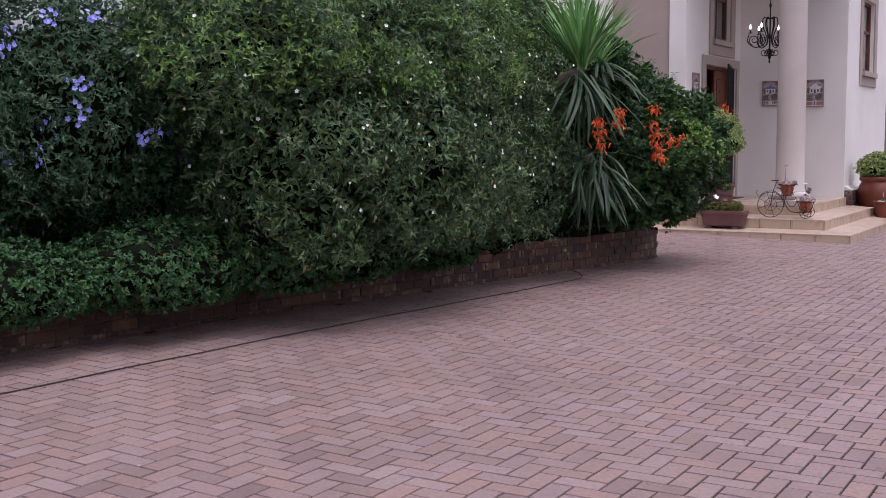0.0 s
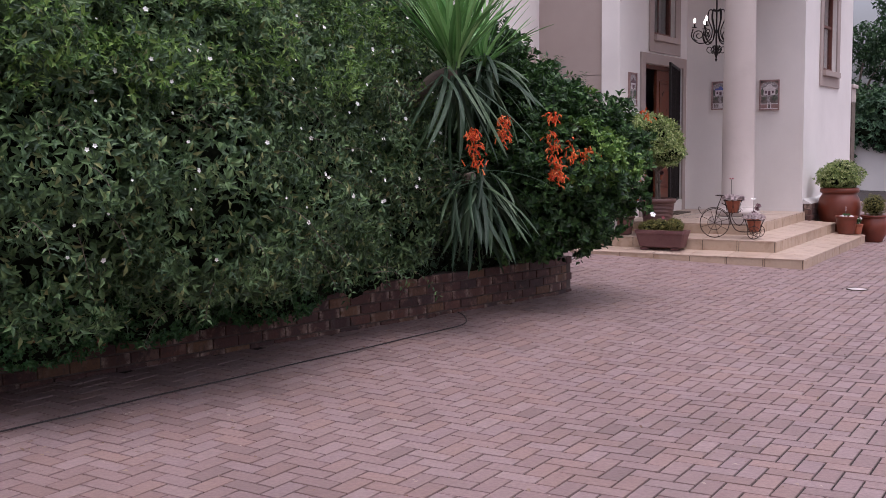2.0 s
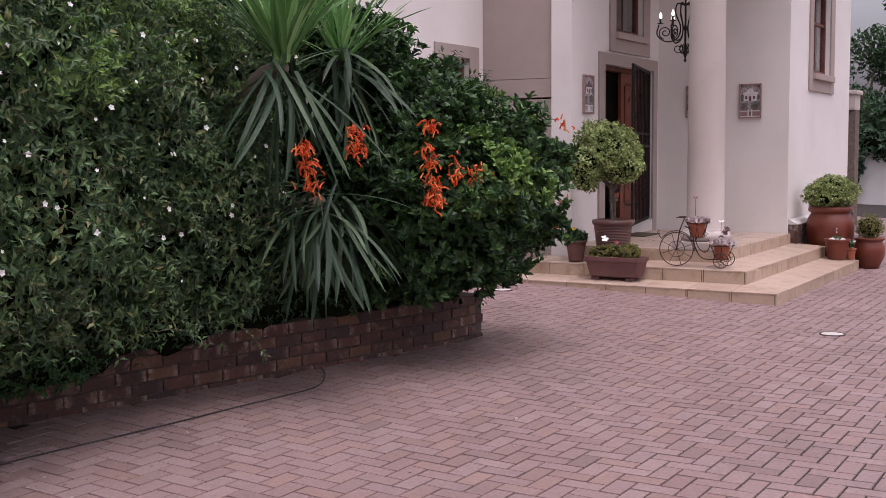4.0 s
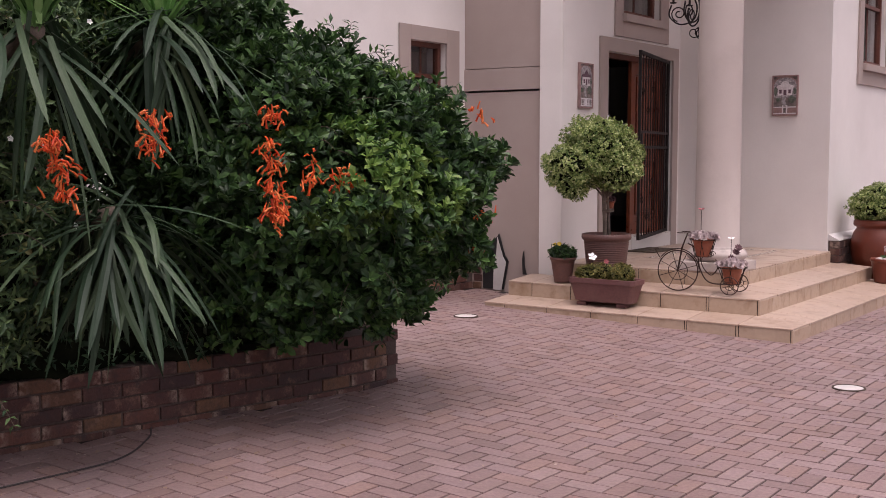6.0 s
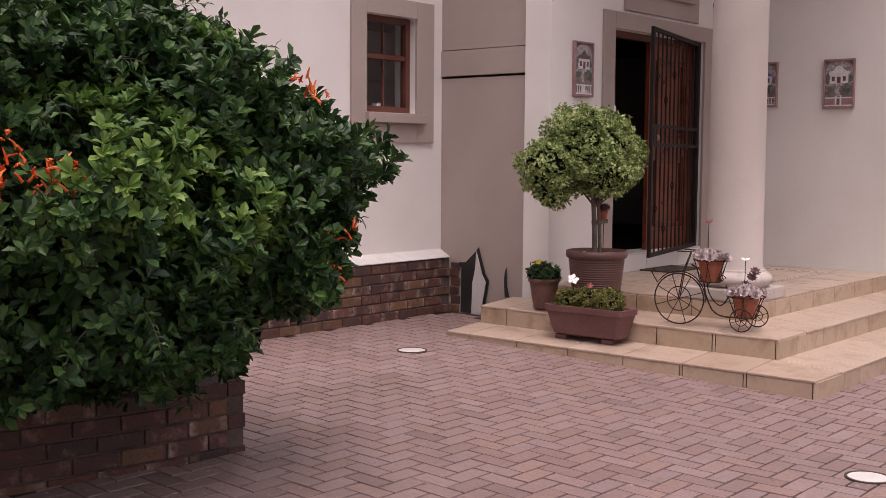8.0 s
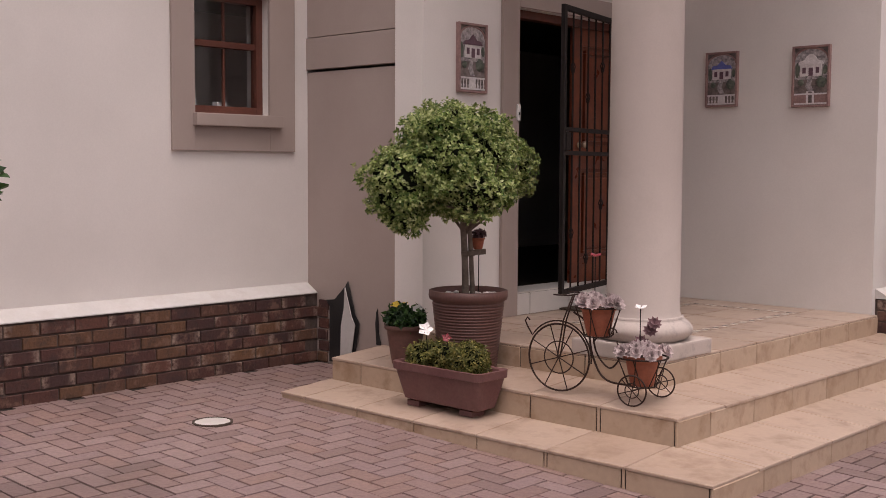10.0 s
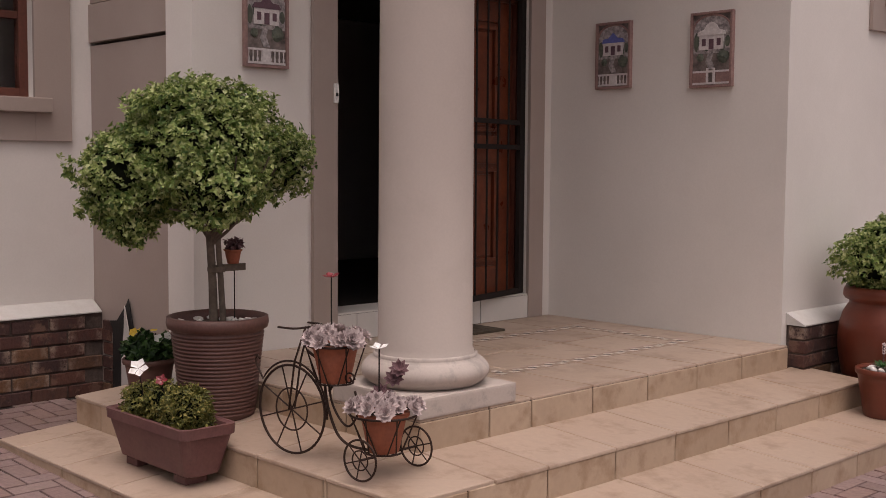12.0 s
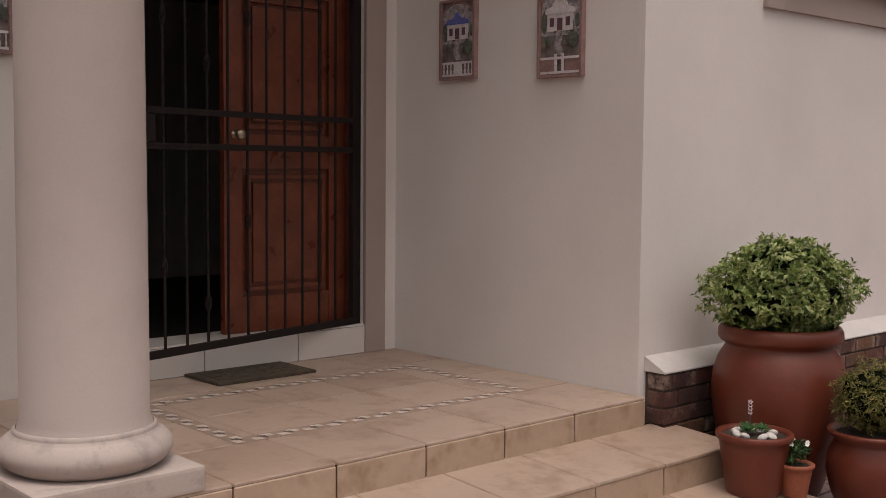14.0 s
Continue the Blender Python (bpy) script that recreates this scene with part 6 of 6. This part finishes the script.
for k in range(6):
    a = 2 * math.pi * k / 6 + 0.35
    d = Vector((math.cos(a), math.sin(a), 0))
    o = Vector((HX, HY, HZ))
    arm = curve([o + Vector((0, 0, 0.72)) + d * 0.012, o + d * 0.10 + Vector((0, 0, 0.74)), o + d * 0.12 + Vector((0, 0, 0.62)), o + d * 0.06 + Vector((0, 0, 0.45)), o + d * 0.10 + Vector((0, 0, 0.31)), o + d * 0.24 + Vector((0, 0, 0.27)), o + d * 0.35 + Vector((0, 0, 0.36)), o + d * 0.33 + Vector((0, 0, 0.48))], 6)
    am = part("arm", tube(arm, 0.0085, 8), M_IRON, ch, "", True)
    c = o + d * 0.25 + Vector((0, 0, 0.385))
    part("scroll", tube([c + d * (0.085 * (1 - q / 34)) * math.cos(q * 0.36 - 1.4) + Vector((0, 0, 0.085 * (1 - q / 34) * math.sin(q * 0.36 - 1.4))) for q in range(28)], 0.007, 6), M_IRON, am, "", True)
    c2 = o + d * 0.09 + Vector((0, 0, 0.18))
    part("scroll", tube([c2 + d * (0.07 * (1 - q / 30)) * math.cos(q * 0.36 + 2.2) + Vector((0, 0, 0.07 * (1 - q / 30) * math.sin(q * 0.36 + 2.2))) for q in range(24)], 0.006, 6), M_IRON, am, "", True)
    e = o + d * 0.31 + Vector((0, 0, 0.49))
    part("drip_pan", lathe([(0, e.z), (0.035, e.z + 0.006), (0.04, e.z + 0.014), (0.012, e.z + 0.016), (0.012, e.z + 0.07), (0, e.z + 0.072)], e.x, e.y, 16), M_IRON, am)
    part("bulb", lathe([(0.006, e.z + 0.07), (0.017, e.z + 0.09), (0.019, e.z + 0.105), (0.011, e.z + 0.13), (0, e.z + 0.15)], e.x, e.y, 12), M_BULB, am, "glowing candle bulb", True)

# small things on the inner window sill
xs = X_WIN - 0.19
# Sill shares the near-black colour that stands for room shade.
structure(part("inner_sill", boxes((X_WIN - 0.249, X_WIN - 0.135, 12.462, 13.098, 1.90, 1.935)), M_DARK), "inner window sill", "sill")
fg = thing("figurine", (xs, 12.60, 1.935), "small white ornament on the inner window sill", "ornament")
part("body", lathe([(0, 1.935), (0.022, 1.936), (0.024, 1.95), (0.012, 1.975), (0.014, 2.0), (0.006, 2.02), (0.009, 2.035), (0, 2.05)], xs, 12.60, 14), M_WHITE, fg, "", True)
bx = thing("soap_box", (xs, 12.82, 1.935), "small white box on the inner window sill", "box")
part("body", boxes((xs - 0.03, xs + 0.03, 12.77, 12.86, 1.9355, 1.985), bevel=0.005), M_WHITE, bx)

# ---- beyond the house ----
structure(part("garden_wall", boxes((-9.5, 9.0, 33.0, 33.25, -0.1, 1.75), bevel=0.02), M_WALL), "weathered pale garden wall at the end of the drive", "wall")
pl = structure(thing("gate_pillar", (-5.1, 25.0, -0.04), "dark pillar with a cream cap behind the house", "pillar"))
part("shaft", boxes((-5.35, -4.9, 24.8, 25.2, -0.05, 2.35), bevel=0.02), M_BARK, pl)
part("cap", boxes((-5.40, -4.90, 24.75, 25.25, 2.35, 2.66), (-5.44, -4.86, 24.71, 25.29, 2.66, 2.75), bevel=0.03), M_COLUMN, pl)
lamp = thing("wall_lantern", (-5.75, 32.98, 1.3), "black lantern on the garden wall", "lantern")
part("body", lathe([(0, 1.2), (0.06, 1.24), (0.09, 1.45), (0.11, 1.47), (0.03, 1.58), (0, 1.6)], -5.75, 32.9, 8), M_IRON, lamp)


def far_tree(x, y, h, spread, seed, n):
    r = random.Random(seed)
    t = thing("tree", (x, y, -0.05), "tall leafy green tree beyond the garden wall", "tree", "trees behind the garden wall")
    part("trunk", tube(curve([(x, y, -0.1), (x + 0.1, y, h * 0.3), (x - 0.05, y, h * 0.62)], 5), 0.2, 10, r2=0.11), M_BARK, t, "", True)
    blobs = []
    for k in range(13):
        a, d, z = r.uniform(0, 6.28), spread * math.sqrt(r.random()), h * r.uniform(0.3, 0.95)
        q = (x + d * math.cos(a), y + d * math.sin(a), z)
        part("limb", tube(curve([(x, y, h * 0.28), (x + d * 0.5 * math.cos(a), y + d * 0.5 * math.sin(a), z * 0.8), q], 4), 0.06, 6, r2=0.02), M_BARK, t)
        s = spread * r.uniform(0.25, 0.45)
        blobs.append((*q, s, s, s * 0.75))
    rng_ = np.random.default_rng(seed)
    p, o = shell(rng_, blobs, n, 0.22, 0.35, 0.5)
    sc = rng_.uniform(0.6, 1.3, n)
    ob = put("crown", leaves("crown", p, o * 0.5 + rnd(rng_, n), o + rnd(rng_, n) * 0.7, 0.17 * sc, 0.085 * sc), M_FARLEAF, t)
    ob["kind"] = "stuff"


far_tree(-7.0, 36.0, 5.2, 2.6, 71, 16000)
far_tree(-3.0, 36.5, 7.2, 2.8, 72, 17000)
far_tree(0.5, 37.0, 7.0, 3.0, 73, 15000)
hb = thing("creeper", (-6.0, 33.0, 1.0), "dark creeper sprawling over the garden wall", "creeper")
clump("leaves", hb, [(-7.6, 33.0, 1.6, 1.2, 0.5, 0.6), (-5.8, 33.1, 1.75, 1.2, 0.45, 0.5), (-4.0, 33.1, 1.85, 1.2, 0.4, 0.55), (-6.9, 32.8, 1.1, 0.6, 0.4, 0.95), (-5.2, 32.95, 1.45, 0.7, 0.3, 0.35), (-4.6, 33.1, 2.4, 1.6, 0.5, 0.6), (-2.5, 33.1, 2.1, 1.5, 0.5, 0.6)], 14000, 0.13, 0.07, M_PLUM, 75, per=5, lump_size=0.4, fill=0.75)

# fallen leaves on the paving
rng = np.random.default_rng(8)
n = 900
fx = np.concatenate([rng.uniform(-5.2, -0.3, n // 2), rng.uniform(-0.9, 0.0, n - n // 2) * 1.2 - 4.0])
fy = np.concatenate([rng.uniform(-1.5, 12.0, n // 2), rng.uniform(2.0, 9.5, n - n // 2)])
edge = np.interp(fy, [q[1] for q in LINE], [q[0] for q in LINE])
fx = np.maximum(fx, edge + 0.08)
base = np.stack([fx, fy, np.clip(-0.028 * (fx + 4.2), -0.04, 0.10) + 0.005], 1)
way = rnd(rng, n) * np.array([1, 1, 0.12])
sc = rng.uniform(0.35, 1.2, n)
litter = tagged(put("leaf_litter", leaves("leaf_litter", base, way, np.tile([0.0, 0.0, 1.0], (n, 1)) + rnd(rng, n) * 0.25, 0.035 * sc, 0.018 * sc, 0.15, 0.05), M_DEAD), "scattered dry fallen leaves on the paving", "leaf litter", kind="stuff")

# ---- paving: clay bricks in herringbone ----
W = 0.1125
drive = structure(new("paving"), "herringbone drive of weathered red-brown clay paving bricks", "paving")


def paver_mesh(name, lx, ly):
    b = bmesh.new()
    v = [b.verts.new((sx * (lx / 2 - k), sy * (ly / 2 - k), z)) for k, z in ((0.0, -0.02), (0.0, -0.0025), (0.0012, 0.0)) for sx, sy in ((-1, -1), (1, -1), (1, 1), (-1, 1))]
    for q in range(2):
        for k in range(4):
            n = (k + 1) % 4
            b.faces.new((v[4 * q + k], v[4 * q + n], v[4 * q + 4 + n], v[4 * q + 4 + k]))
    b.faces.new(v[8:12])
    me = bpy.data.meshes.new(name)
    b.to_mesh(me)
    b.free()
    me.materials.append(M_PAVER_O)
    return me


PH, PV = paver_mesh("paver_across", 2 * W - 0.0105, W - 0.0105), paver_mesh("paver_along", W - 0.0105, 2 * W - 0.0105)
RP = random.Random(3)
tops = []
for i in range(int(11.8 / W)):
    for j in range(int(36.0 / W)):
        k = (i + j) % 4
        if k not in (0, 2):
            continue
        sx, sy = (2 * W, W) if k == 0 else (W, 2 * W)
        cx, cy = -7.1 + i * W + sx / 2, -8.5 + j * W + sy / 2
        if cx > 4.6 or (cx < -3.4 and 12.7 < cy < 16.2 and cx > -6.2) or (cx < -6.1 and cy > 13.4) or (cx < -4.1 and 16.4 < cy < 20.1):
            continue
        if cy < 9.0 and cx < LINE[0][0]:
            continue
        wall = min(LINE, key=lambda q: abs(q[1] - cy))
        if cy < 9.1 and cx < wall[0] - 0.05:
            continue
        dz, rx, ry = RP.uniform(-0.001, 0.0015), RP.uniform(-0.6, 0.6), RP.uniform(-0.6, 0.6)
        if -2.6 < cx < -0.45 and 0.0 < cy < 3.3:
            ob = put("paver", PH if k == 0 else PV, None, drive)
            ob.matrix_basis = pose(cx, cy, fall(cx) + dz, rx, ry)
        else:
            tops.append((cx, cy, sx - 0.0105, sy - 0.0105, dz, math.tan(radians(rx)), math.tan(radians(ry))))
T = np.array(tops)
signs = np.array([(-1, -1), (1, -1), (1, 1), (-1, 1)], float)
V = np.empty((len(T), 12, 3))
for q, (kk, z) in enumerate(((0.0, -0.02), (0.0, -0.0025), (0.0012, 0.0))):
    for c in range(4):
        x = signs[c, 0] * (T[:, 2] / 2 - kk)
        y = signs[c, 1] * (T[:, 3] / 2 - kk)
        gx_ = T[:, 0] + x
        V[:, 4 * q + c, 0] = gx_
        V[:, 4 * q + c, 1] = T[:, 1] + y
        V[:, 4 * q + c, 2] = np.clip(-0.028 * (gx_ + 4.2), -0.04, 0.10) + z + T[:, 4] + y * T[:, 5] - x * T[:, 6]
fq = [[4 * q + k, 4 * q + (k + 1) % 4, 4 * q + 4 + (k + 1) % 4, 4 * q + 4 + k] for q in range(2) for k in range(4)] + [[8, 9, 10, 11]]
F = (np.arange(len(T))[:, None, None] * 12 + np.array(fq)[None]).reshape(-1, 4)
tagged(put("paver_field", raw_mesh("paver_field", V.reshape(-1, 3), F), M_PAVER, drive), kind="stuff")
